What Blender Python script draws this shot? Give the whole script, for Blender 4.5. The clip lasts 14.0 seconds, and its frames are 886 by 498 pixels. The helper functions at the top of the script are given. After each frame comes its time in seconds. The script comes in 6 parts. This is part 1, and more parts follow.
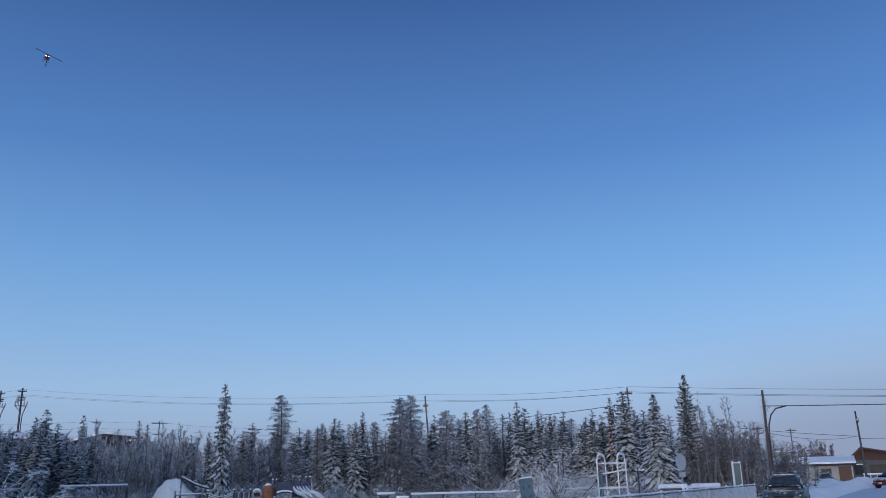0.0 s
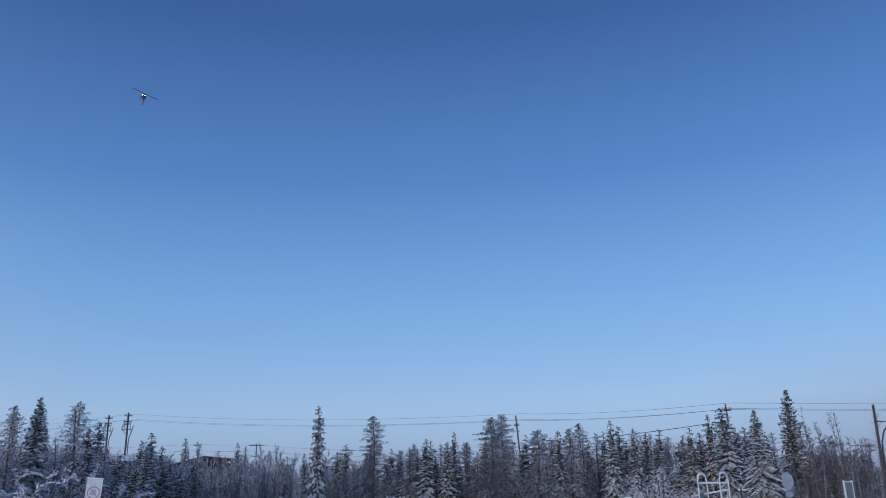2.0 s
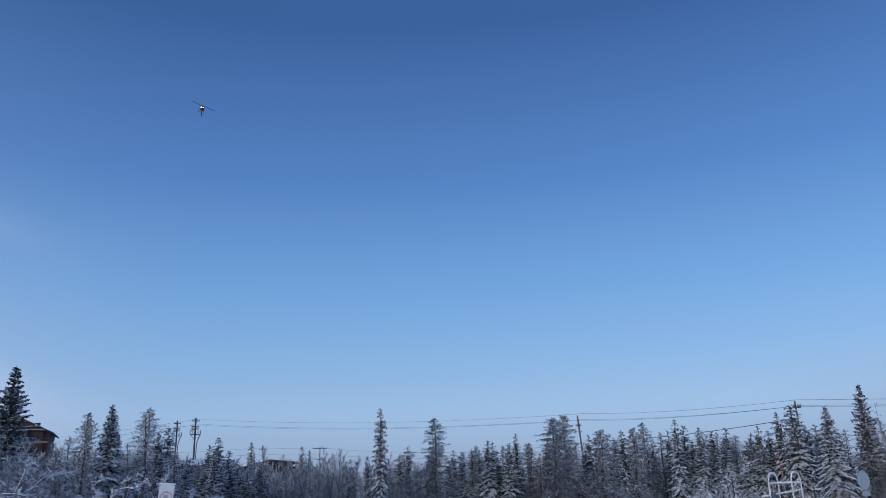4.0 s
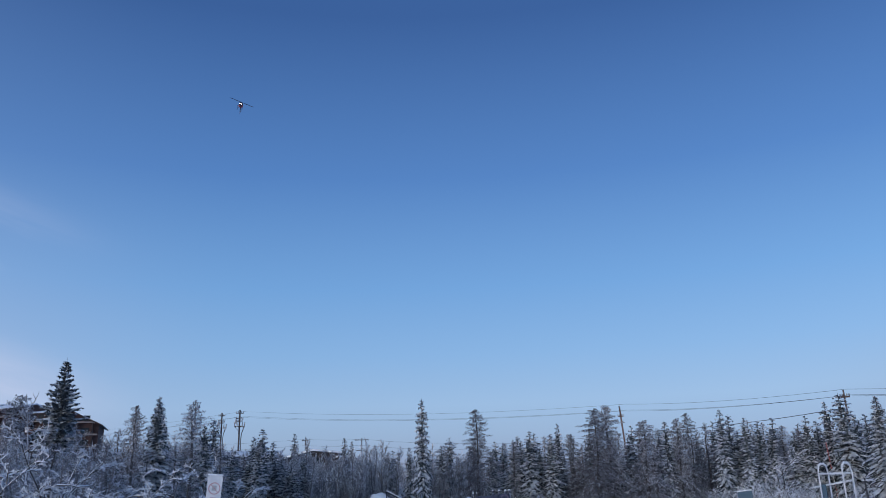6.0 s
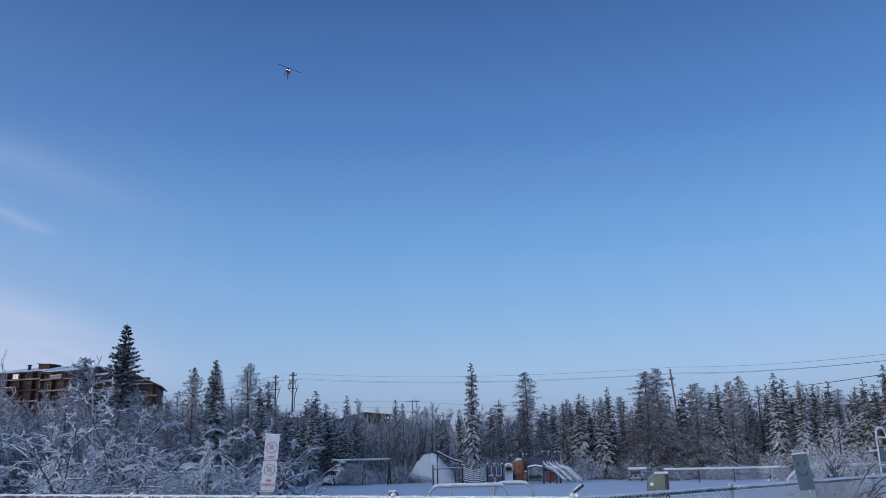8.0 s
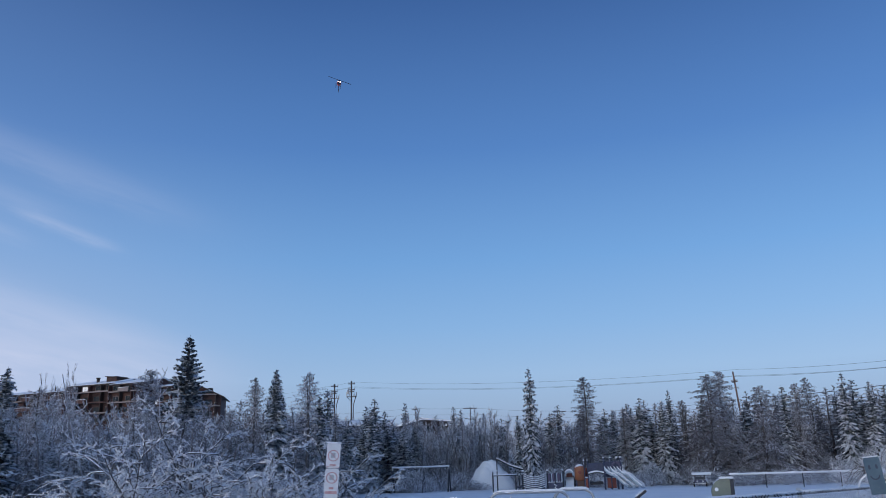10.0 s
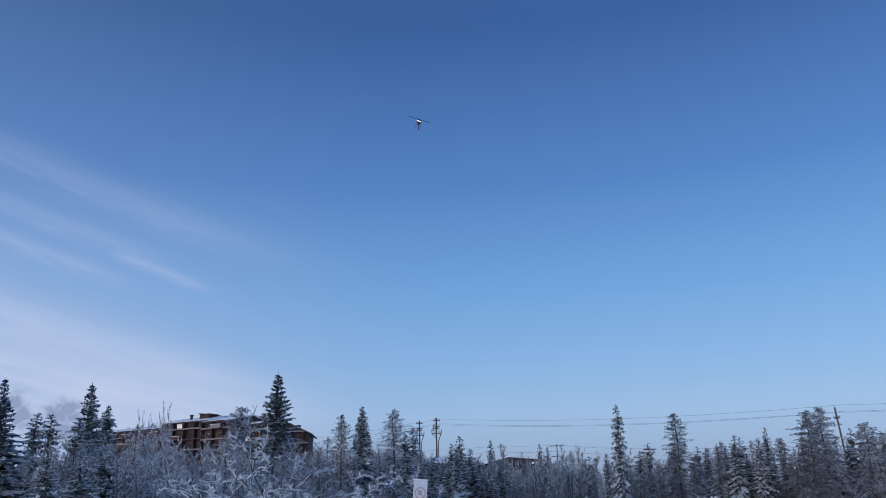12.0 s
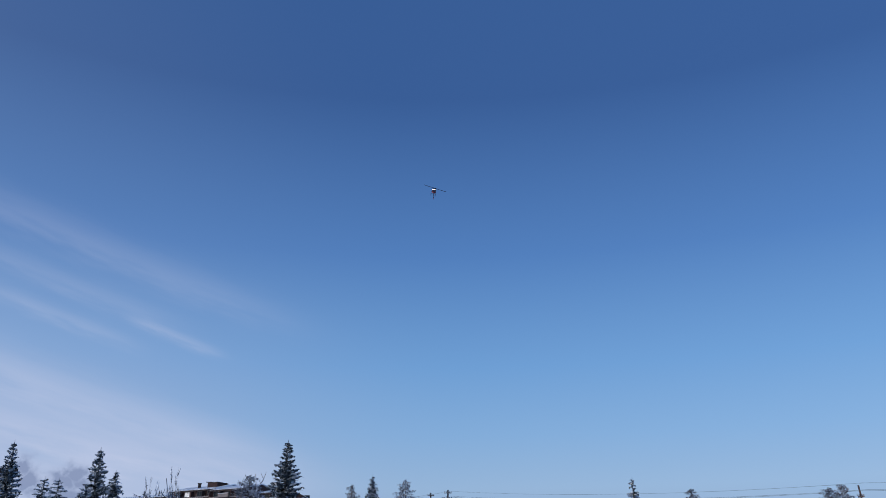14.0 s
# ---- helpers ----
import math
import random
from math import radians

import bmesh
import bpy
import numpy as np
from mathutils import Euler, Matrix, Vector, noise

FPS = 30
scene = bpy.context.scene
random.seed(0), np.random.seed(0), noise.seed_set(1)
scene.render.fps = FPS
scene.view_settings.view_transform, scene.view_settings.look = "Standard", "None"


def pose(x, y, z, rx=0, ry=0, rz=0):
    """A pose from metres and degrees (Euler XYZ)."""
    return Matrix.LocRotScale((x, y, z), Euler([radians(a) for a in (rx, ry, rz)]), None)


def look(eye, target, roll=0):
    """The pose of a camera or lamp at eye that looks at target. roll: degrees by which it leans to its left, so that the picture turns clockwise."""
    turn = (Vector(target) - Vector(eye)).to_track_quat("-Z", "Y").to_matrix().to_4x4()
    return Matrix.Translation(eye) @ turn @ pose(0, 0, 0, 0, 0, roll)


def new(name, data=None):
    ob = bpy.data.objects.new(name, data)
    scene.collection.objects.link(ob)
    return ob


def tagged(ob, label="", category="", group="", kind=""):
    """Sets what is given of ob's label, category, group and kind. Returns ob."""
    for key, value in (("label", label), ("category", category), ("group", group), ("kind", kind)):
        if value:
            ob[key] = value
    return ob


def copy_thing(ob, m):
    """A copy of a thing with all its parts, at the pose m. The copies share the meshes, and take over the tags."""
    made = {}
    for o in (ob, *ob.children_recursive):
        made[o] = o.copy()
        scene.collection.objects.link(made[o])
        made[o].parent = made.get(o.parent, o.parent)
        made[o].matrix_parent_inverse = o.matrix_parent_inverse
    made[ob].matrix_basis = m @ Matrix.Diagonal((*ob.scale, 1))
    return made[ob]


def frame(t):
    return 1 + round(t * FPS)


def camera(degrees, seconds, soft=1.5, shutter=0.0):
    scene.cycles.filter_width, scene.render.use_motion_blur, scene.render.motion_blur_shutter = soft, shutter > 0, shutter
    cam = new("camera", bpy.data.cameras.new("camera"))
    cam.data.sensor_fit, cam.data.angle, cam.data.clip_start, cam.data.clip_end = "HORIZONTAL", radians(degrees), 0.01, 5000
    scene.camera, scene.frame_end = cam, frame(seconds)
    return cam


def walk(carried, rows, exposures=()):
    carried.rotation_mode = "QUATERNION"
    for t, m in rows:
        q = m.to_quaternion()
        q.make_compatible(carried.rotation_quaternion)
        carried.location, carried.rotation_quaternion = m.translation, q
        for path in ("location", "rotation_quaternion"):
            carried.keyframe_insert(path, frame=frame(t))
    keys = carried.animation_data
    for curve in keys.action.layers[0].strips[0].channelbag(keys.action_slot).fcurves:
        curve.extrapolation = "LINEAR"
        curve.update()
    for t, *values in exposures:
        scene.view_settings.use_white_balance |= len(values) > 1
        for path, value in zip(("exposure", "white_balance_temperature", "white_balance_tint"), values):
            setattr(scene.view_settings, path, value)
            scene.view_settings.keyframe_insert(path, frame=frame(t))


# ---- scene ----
cam = camera(57.66, 14.0, soft=0.8)
PATH = [
    (0.0, look((0.119, -0.027, 1.582), (0.294, 48.014, 15.441), -1.44)),
    (0.5, look((0.114, -0.015, 1.589), (-1.515, 47.729, 16.349), -1.27)),
    (1.0, look((0.099, -0.006, 1.585), (-2.847, 47.541, 16.770), -1.41)),
    (1.5, look((0.084, -0.010, 1.581), (-4.087, 47.438, 16.790), -1.37)),
    (2.0, look((0.065, 0.018, 1.579), (-4.962, 47.411, 16.699), -1.51)),
    (2.5, look((0.053, 0.026, 1.577), (-5.824, 47.315, 16.716), -1.61)),
    (3.0, look((0.047, 0.022, 1.589), (-6.915, 47.154, 16.759), -1.73)),
    (5.5, look((0.001, 0.039, 1.604), (-10.028, 46.550, 16.973), -1.74)),
    (6.0, look((-0.020, 0.060, 1.603), (-10.828, 46.558, 16.474), -1.77)),
    (6.5, look((-0.021, 0.059, 1.606), (-11.608, 46.575, 15.819), -1.87)),
    (7.0, look((-0.038, 0.080, 1.608), (-12.467, 46.597, 15.086), -1.81)),
    (7.5, look((-0.038, 0.056, 1.599), (-13.223, 46.527, 14.505), -1.53)),
    (10.0, look((-0.023, -0.033, 1.594), (-17.029, 45.079, 14.848), -1.76)),
    (10.5, look((-0.015, -0.059, 1.596), (-18.024, 44.440, 15.579), -2.03)),
    (11.0, look((-0.011, -0.067, 1.592), (-19.375, 43.681, 16.122), -2.01)),
    (11.5, look((-0.025, -0.057, 1.589), (-20.613, 42.957, 16.621), -1.64)),
    (12.0, look((-0.033, -0.036, 1.589), (-21.357, 42.453, 17.081), -1.20)),
    (12.5, look((-0.031, -0.008, 1.588), (-21.644, 42.016, 17.923), -0.90)),
    (13.0, look((-0.029, 0.030, 1.581), (-21.754, 41.619, 18.856), -0.83)),
    (13.5, look((-0.034, 0.009, 1.574), (-21.779, 41.223, 19.700), -0.61)),
    (14.0, look((-0.036, -0.019, 1.571), (-21.413, 40.782, 21.022), -0.22)),
]
walk(cam, PATH, [(0.0, 0.0), (10.0, 0.0), (13.0, 0.02), (14.0, -0.09)])

# ---- sky and light ----
SUN_AZIMUTH, SUN_HEIGHT = 205.0, 5.0      # degrees from +y clockwise, degrees up: low, behind the viewer
world = bpy.data.worlds.new("winter_sky")
scene.world = world
world.use_nodes = True
wn, wl = world.node_tree.nodes, world.node_tree.links
wn.clear()


def wnode(kind, **values):
    n = wn.new(kind)
    for key, value in values.items():
        if key == "operation":
            n.operation = value
        else:
            n.inputs[int(key[1:])].default_value = value
    return n


def wmath(op, a, b=None, c=None):
    n = wnode("ShaderNodeMath", operation=op)
    for i, v in enumerate((a, b, c)):
        if v is None:
            continue
        if isinstance(v, (int, float)):
            n.inputs[i].default_value = v
        else:
            wl.new(v, n.inputs[i])
    return n.outputs[0]


def srgb(r, g, b):
    """Linear colour from 0..255 display values."""
    return tuple(((v / 255) / 12.92 if v < 11 else ((v / 255 + 0.055) / 1.055) ** 2.4) for v in (r, g, b)) + (1.0,)


def ramp(node, stops):
    e = node.color_ramp.elements
    while len(e) > 1:
        e.remove(e[-1])
    e[0].position, e[0].color = stops[0]
    for p, c in stops[1:]:
        k = e.new(p)
        k.color = c
    return node


coord = wn.new("ShaderNodeTexCoord")
sep = wn.new("ShaderNodeSeparateXYZ")
wl.new(coord.outputs["Generated"], sep.inputs[0])
dx, dy, dz = sep.outputs
clear = ramp(wn.new("ShaderNodeValToRGB"), [
    (0.00, srgb(146, 154, 184)), (0.04, srgb(150, 166, 199)), (0.075, srgb(156, 183, 219)), (0.11, srgb(158, 191, 231)), (0.17, srgb(139, 182, 232)),
    (0.25, srgb(117, 167, 226)), (0.38, srgb(87, 134, 201)), (0.55, srgb(61, 99, 161)), (0.75, srgb(60, 98, 159)), (1.00, srgb(62, 100, 160))])
wl.new(dz, clear.inputs[0])
# the physical sky of a low sun, for the glow round the sun behind the viewer
sky = wn.new("ShaderNodeTexSky")
sky.sky_type, sky.sun_disc = "NISHITA", False
sky.sun_elevation, sky.sun_rotation = radians(SUN_HEIGHT), radians(SUN_AZIMUTH)
sky.altitude, sky.air_density, sky.dust_density, sky.ozone_density = 200, 1.0, 0.6, 2.0
glow = wn.new("ShaderNodeMixRGB")
glow.blend_type, glow.inputs[0].default_value, glow.inputs[2].default_value = "MULTIPLY", 1.0, (0.34, 0.36, 0.42, 1)
pale = wn.new("ShaderNodeHueSaturation")
pale.inputs["Saturation"].default_value = 0.45      # thin high haze greys the glow
wl.new(sky.outputs[0], pale.inputs["Color"])
wl.new(pale.outputs[0], glow.inputs[1])
# the twilight side of the sky: weight grows towards the sun's azimuth
sx, sy = math.sin(radians(SUN_AZIMUTH)), math.cos(radians(SUN_AZIMUTH))
toward = wmath("ADD", wmath("MULTIPLY", dx, sx), wmath("MULTIPLY", dy, sy))
side = wn.new("ShaderNodeMapRange")
side.interpolation_type = "SMOOTHSTEP"
for i, v in ((1, -0.10), (2, 0.85), (3, 0.0), (4, 1.0)):
    side.inputs[i].default_value = v
wl.new(toward, side.inputs[0])
base = wn.new("ShaderNodeMixRGB")
wl.new(side.outputs[0], base.inputs[0])
wl.new(clear.outputs[0], base.inputs[1])
wl.new(glow.outputs[0], base.inputs[2])

# the clear sky is a little paler to the east, and hazy low in the west
tint = wn.new("ShaderNodeMixRGB")
tint.blend_type, tint.inputs[0].default_value = "MULTIPLY", 1.0
wl.new(base.outputs[0], tint.inputs[1])
grey = wn.new("ShaderNodeCombineXYZ")
lift = wmath("MULTIPLY_ADD", dx, 0.13, 1.0)
for i, share in enumerate((1.0, 1.0, 0.97)):
    wl.new(wmath("MULTIPLY", lift, share), grey.inputs[i])
wl.new(grey.outputs[0], tint.inputs[2])
west = wn.new("ShaderNodeMapRange")
west.interpolation_type = "SMOOTHSTEP"
for i, v in ((1, -0.42), (2, -0.95), (3, 0.0), (4, 0.80)):
    west.inputs[i].default_value = v
wl.new(dx, west.inputs[0])
haze = wn.new("ShaderNodeMixRGB")
haze.inputs[2].default_value = srgb(168, 187, 224)
low = wn.new("ShaderNodeMapRange")
low.interpolation_type = "SMOOTHSTEP"
for i, v in ((1, 0.08), (2, 0.42), (3, 1.0), (4, 0.12)):
    low.inputs[i].default_value = v
wl.new(dz, low.inputs[0])
wl.new(wmath("MULTIPLY", west.outputs[0], low.outputs[0]), haze.inputs[0])
wl.new(tint.outputs[0], haze.inputs[1])
# ice fog low in the east
east = wn.new("ShaderNodeMapRange")
east.interpolation_type = "SMOOTHSTEP"
for i, v in ((1, 0.12), (2, 0.5), (3, 0.0), (4, 0.75)):
    east.inputs[i].default_value = v
wl.new(dx, east.inputs[0])
foggy = wn.new("ShaderNodeMapRange")
foggy.interpolation_type = "SMOOTHSTEP"
for i, v in ((1, 0.02), (2, 0.20), (3, 1.0), (4, 0.0)):
    foggy.inputs[i].default_value = v
wl.new(dz, foggy.inputs[0])
fog = wn.new("ShaderNodeMixRGB")
fog.inputs[2].default_value = srgb(140, 155, 184)
wl.new(wmath("MULTIPLY", east.outputs[0], foggy.outputs[0]), fog.inputs[0])
wl.new(haze.outputs[0], fog.inputs[1])
base = fog

# thin cirrus streaks, in azimuth and elevation (degrees)
az = wmath("MULTIPLY", wmath("ARCTAN2", dx, dy), 57.2958)
el = wmath("MULTIPLY", wmath("ARCSINE", dz), 57.2958)


def streak(a0, e0, a1, e1, half, strength, grain):
    """A band of cloud from one direction of the sky to another, ragged along its length."""
    length = math.hypot(a1 - a0, e1 - e0)
    ux, uy = (a1 - a0) / length, (e1 - e0) / length
    pa, pe = wmath("SUBTRACT", az, a0), wmath("SUBTRACT", el, e0)
    along = wmath("ADD", wmath("MULTIPLY", pa, ux), wmath("MULTIPLY", pe, uy))
    across = wmath("SUBTRACT", wmath("MULTIPLY", pe, ux), wmath("MULTIPLY", pa, uy))
    vec = wn.new("ShaderNodeCombineXYZ")
    wl.new(wmath("MULTIPLY", along, grain), vec.inputs[0])
    wl.new(wmath("MULTIPLY", across, grain * 6), vec.inputs[1])
    vec.inputs[2].default_value = a0 + e0
    tex = wn.new("ShaderNodeTexNoise")
    tex.inputs["Scale"].default_value, tex.inputs["Detail"].default_value = 1.0, 4.0
    wl.new(vec.outputs[0], tex.inputs["Vector"])
    bent = wmath("ADD", across, wmath("MULTIPLY", wmath("SUBTRACT", tex.outputs[0], 0.5), half * 1.2))
    body = wmath("EXPONENT", wmath("MULTIPLY", wmath("POWER", wmath("ABSOLUTE", wmath("DIVIDE", bent, half)), 2.0), -1.0))
    mid = wmath("DIVIDE", wmath("SUBTRACT", along, length / 2), length / 2)
    ends = wmath("EXPONENT", wmath("MULTIPLY", wmath("POWER", wmath("ABSOLUTE", mid), 4.0), -1.6))
    grainy = wmath("ADD", wmath("MULTIPLY", tex.outputs[0], 1.1), 0.35)
    return wmath("MULTIPLY", wmath("MULTIPLY", body, ends), wmath("MULTIPLY", grainy, strength))


cloud = None
for row in ((-64, 24.1, -38, 17.2, 1.1, 0.15, 0.25), (-50, 16.9, -43.2, 14.8, 0.36, 0.24, 0.5), (-60, 17.9, -49, 15.0, 0.5, 0.20, 0.4),
            (-66, 15.0, -36, 7.2, 1.3, 0.40, 0.2), (-64, 11.0, -36, 5.6, 1.5, 0.56, 0.25), (-66, 7.0, -44, 5.4, 1.6, 0.62, 0.25), (-62, 20.5, -46, 16.5, 0.7, 0.14, 0.35)):
    s = streak(*row)
    cloud = s if cloud is None else wmath("ADD", cloud, s)
pink = wn.new("ShaderNodeMixRGB")
pink.inputs[2].default_value = srgb(200, 209, 236)
wl.new(wmath("MINIMUM", cloud, 0.8), pink.inputs[0])
wl.new(base.outputs[0], pink.inputs[1])
# a low bank of chimney smoke far off, its edge broken up by noise
vec = wn.new("ShaderNodeCombineXYZ")
wl.new(az, vec.inputs[0]), wl.new(el, vec.inputs[1])
lump = wn.new("ShaderNodeTexNoise")
lump.inputs["Scale"].default_value, lump.inputs["Detail"].default_value = 1.1, 4.0
wl.new(vec.outputs[0], lump.inputs["Vector"])
swirl = wn.new("ShaderNodeSeparateColor")
wl.new(lump.outputs["Color"], swirl.inputs[0])
az_s = wmath("ADD", az, wmath("MULTIPLY", wmath("SUBTRACT", swirl.outputs[0], 0.5), 2.6))
el_s = wmath("ADD", el, wmath("MULTIPLY", wmath("SUBTRACT", swirl.outputs[1], 0.5), 1.5))
puff = None
for a, e, ra, re_ in ((-52.4, 6.2, 0.9, 0.55), (-51.5, 6.7, 0.75, 0.55), (-51.0, 5.7, 0.9, 0.7), (-54.7, 7.0, 0.5, 0.6), (-54.2, 6.2, 0.6, 0.6), (-52.2, 5.3, 1.6, 0.6)):
    q = wmath("ADD", wmath("POWER", wmath("ABSOLUTE", wmath("DIVIDE", wmath("SUBTRACT", az_s, a), ra)), 2.0),
              wmath("POWER", wmath("ABSOLUTE", wmath("DIVIDE", wmath("SUBTRACT", el_s, e), re_)), 2.0))
    g = wmath("EXPONENT", wmath("MULTIPLY", q, -1.1))
    puff = g if puff is None else wmath("MAXIMUM", puff, g)
smoke = wn.new("ShaderNodeMixRGB")
smoke.inputs[2].default_value = srgb(134, 149, 185)
wl.new(wmath("MINIMUM", wmath("MULTIPLY", puff, wmath("MULTIPLY", lump.outputs[0], 2.6)), 0.85), smoke.inputs[0])
wl.new(pink.outputs[0], smoke.inputs[1])
bg = wn.new("ShaderNodeBackground")
bg.inputs[1].default_value = 1.0
wl.new(smoke.outputs[0], bg.inputs[0])
wl.new(bg.outputs[0], wn.new("ShaderNodeOutputWorld").inputs[0])

sun = new("sun", bpy.data.lights.new("sun", "SUN"))
sun.data.energy, sun.data.angle, sun.data.color = 0.22, radians(14), (1.0, 0.80, 0.72)
sa, se = radians(SUN_AZIMUTH), radians(SUN_HEIGHT)
sun.matrix_world = look((0, 0, 60), (-math.sin(sa) * math.cos(se), -math.cos(sa) * math.cos(se), 60 - math.sin(se)))


# ---- materials ----
def material(name, colour, rough=0.7, metal=0.0, second=None, scale=4.0, bump=0.0, bump_scale=30.0, frost=0.0, frost_colour=(0.80, 0.83, 0.88), frost_scale=6.0, spread=0.0, glow_strength=0.0, gloss=0.5):
    """Colour varied between two tones by coarse and fine noise; frost lies on what faces up; spread varies it from piece to piece."""
    m = bpy.data.materials.new(name)
    m.use_nodes = True
    n, l = m.node_tree.nodes, m.node_tree.links
    b = n["Principled BSDF"]
    b.inputs["Roughness"].default_value, b.inputs["Metallic"].default_value, b.inputs["Specular IOR Level"].default_value = rough, metal, gloss
    c = n.new("ShaderNodeTexCoord")
    out = None
    second = second or tuple(v * 0.78 for v in colour)
    tex = n.new("ShaderNodeTexNoise")
    tex.inputs["Scale"].default_value, tex.inputs["Detail"].default_value, tex.inputs["Roughness"].default_value = scale, 6, 0.65
    l.new(c.outputs["Object"], tex.inputs["Vector"])
    mr = n.new("ShaderNodeMapRange")
    mr.inputs[1].default_value, mr.inputs[2].default_value = 0.32, 0.68
    l.new(tex.outputs[0], mr.inputs[0])
    mix = n.new("ShaderNodeMixRGB")
    mix.inputs[1].default_value, mix.inputs[2].default_value = (*colour, 1), (*second, 1)
    l.new(mr.outputs[0], mix.inputs[0])
    out = mix.outputs[0]
    if spread:
        info, geo = n.new("ShaderNodeObjectInfo"), n.new("ShaderNodeNewGeometry")
        add = n.new("ShaderNodeMath")
        add.operation = "ADD"
        l.new(info.outputs["Random"], add.inputs[0]), l.new(geo.outputs["Random Per Island"], add.inputs[1])
        hsv, val = n.new("ShaderNodeHueSaturation"), n.new("ShaderNodeMapRange")
        for i, v in ((1, 0.0), (2, 2.0), (3, 1 - spread), (4, 1 + spread)):
            val.inputs[i].default_value = v
        l.new(add.outputs[0], val.inputs[0]), l.new(val.outputs[0], hsv.inputs["Value"]), l.new(out, hsv.inputs["Color"])
        out = hsv.outputs[0]
    if frost:
        geo2, sp = n.new("ShaderNodeNewGeometry"), n.new("ShaderNodeSeparateXYZ")
        l.new(geo2.outputs["Normal"], sp.inputs[0])
        fx = n.new("ShaderNodeTexNoise")
        fx.inputs["Scale"].default_value, fx.inputs["Detail"].default_value = frost_scale, 4
        l.new(c.outputs["Object"], fx.inputs["Vector"])
        up = n.new("ShaderNodeMath")
        up.operation = "MULTIPLY_ADD"
        up.inputs[1].default_value = 0.55
        l.new(sp.outputs[2], up.inputs[0]), l.new(fx.outputs[0], up.inputs[2])
        rng = n.new("ShaderNodeMapRange")
        rng.inputs[1].default_value, rng.inputs[2].default_value = 0.95 - frost, 1.15 - frost
        l.new(up.outputs[0], rng.inputs[0])
        fm = n.new("ShaderNodeMixRGB")
        fm.inputs[2].default_value = (*frost_colour, 1)
        l.new(rng.outputs[0], fm.inputs[0]), l.new(out, fm.inputs[1])
        out = fm.outputs[0]
    l.new(out, b.inputs["Base Color"])
    if bump:
        bt, bn = n.new("ShaderNodeTexNoise"), n.new("ShaderNodeBump")
        bt.inputs["Scale"].default_value, bt.inputs["Detail"].default_value = bump_scale, 5
        l.new(c.outputs["Object"], bt.inputs["Vector"])
        bn.inputs["Strength"].default_value, bn.inputs["Distance"].default_value = bump, 0.05
        l.new(bt.outputs[0], bn.inputs["Height"]), l.new(bn.outputs[0], b.inputs["Normal"])
    if glow_strength:
        b.inputs["Emission Color"].default_value, b.inputs["Emission Strength"].default_value = (*colour, 1), glow_strength
    return m


SNOW = material("snow", (0.89, 0.91, 0.94), 0.85, second=(0.80, 0.83, 0.88), scale=0.35, bump=0.35, bump_scale=2.5)
SNOW_CAP = material("settled_snow", (0.87, 0.89, 0.93), 0.85, second=(0.76, 0.80, 0.86), scale=3, bump=0.3, bump_scale=12)
PACKED = material("packed_snow", (0.66, 0.69, 0.75), 0.7, second=(0.52, 0.55, 0.61), scale=0.5, bump=0.4, bump_scale=3)
NEEDLES = material("spruce_needles", (0.034, 0.047, 0.052), 0.8, second=(0.10, 0.122, 0.142), scale=3.0, frost=0.33, frost_scale=5.0, spread=0.35, frost_colour=(0.55, 0.60, 0.68))
BRANCH_SNOW = material("branch_snow", (0.82, 0.85, 0.89), 0.85, second=(0.54, 0.58, 0.65), scale=2.0, spread=0.12)
LARCH_TWIGS = material("frosted_larch_twigs", (0.20, 0.195, 0.215), 0.85, second=(0.095, 0.09, 0.105), scale=0.9, frost=0.40, frost_scale=1.5, spread=0.18, frost_colour=(0.46, 0.48, 0.54))
BIRCH_TWIGS = material("frosted_birch_twigs", (0.31, 0.32, 0.36), 0.85, second=(0.14, 0.145, 0.165), scale=0.9, frost=0.55, frost_scale=1.5, spread=0.35, frost_colour=(0.62, 0.66, 0.73))
BARE_TWIGS = material("bare_birch_twigs", (0.165, 0.155, 0.17), 0.85, second=(0.10, 0.095, 0.105), scale=0.9, frost=0.20, frost_scale=1.5, spread=0.3, frost_colour=(0.36, 0.37, 0.41))
RUDDY_TWIGS = material("ruddy_twigs", (0.24, 0.17, 0.18), 0.85, second=(0.15, 0.105, 0.115), scale=0.9, spread=0.2)
HOAR = material("hoar_frost_twigs", (0.74, 0.77, 0.83), 0.85, second=(0.52, 0.55, 0.61), scale=2.5, spread=0.25)
FROST_BARK = material("frosted_bark", (0.15, 0.14, 0.15), 0.9, second=(0.24, 0.24, 0.265), scale=5, frost=0.25)
BARK = material("dark_bark", (0.06, 0.055, 0.057), 0.9, second=(0.11, 0.105, 0.108), scale=8, bump=0.6, bump_scale=25, frost=0.2)
POLE_WOOD = material("weathered_pole_wood", (0.12, 0.078, 0.066), 0.85, second=(0.18, 0.125, 0.108), scale=3, bump=0.5, bump_scale=20)
DARK_WOOD = material("dark_pole_wood", (0.06, 0.055, 0.06), 0.85, second=(0.10, 0.09, 0.09), scale=3, bump=0.4)
WIRE = material("cable_rubber", (0.05, 0.05, 0.055), 0.6)
CERAMIC = material("grey_ceramic", (0.32, 0.33, 0.35), 0.35)
GALV = material("galvanised_steel", (0.42, 0.44, 0.46), 0.45, 0.6, scale=6, frost=0.35)
FROSTED_WIRE = material("frosted_wire", (0.40, 0.43, 0.48), 0.7, second=(0.62, 0.66, 0.72), scale=9)
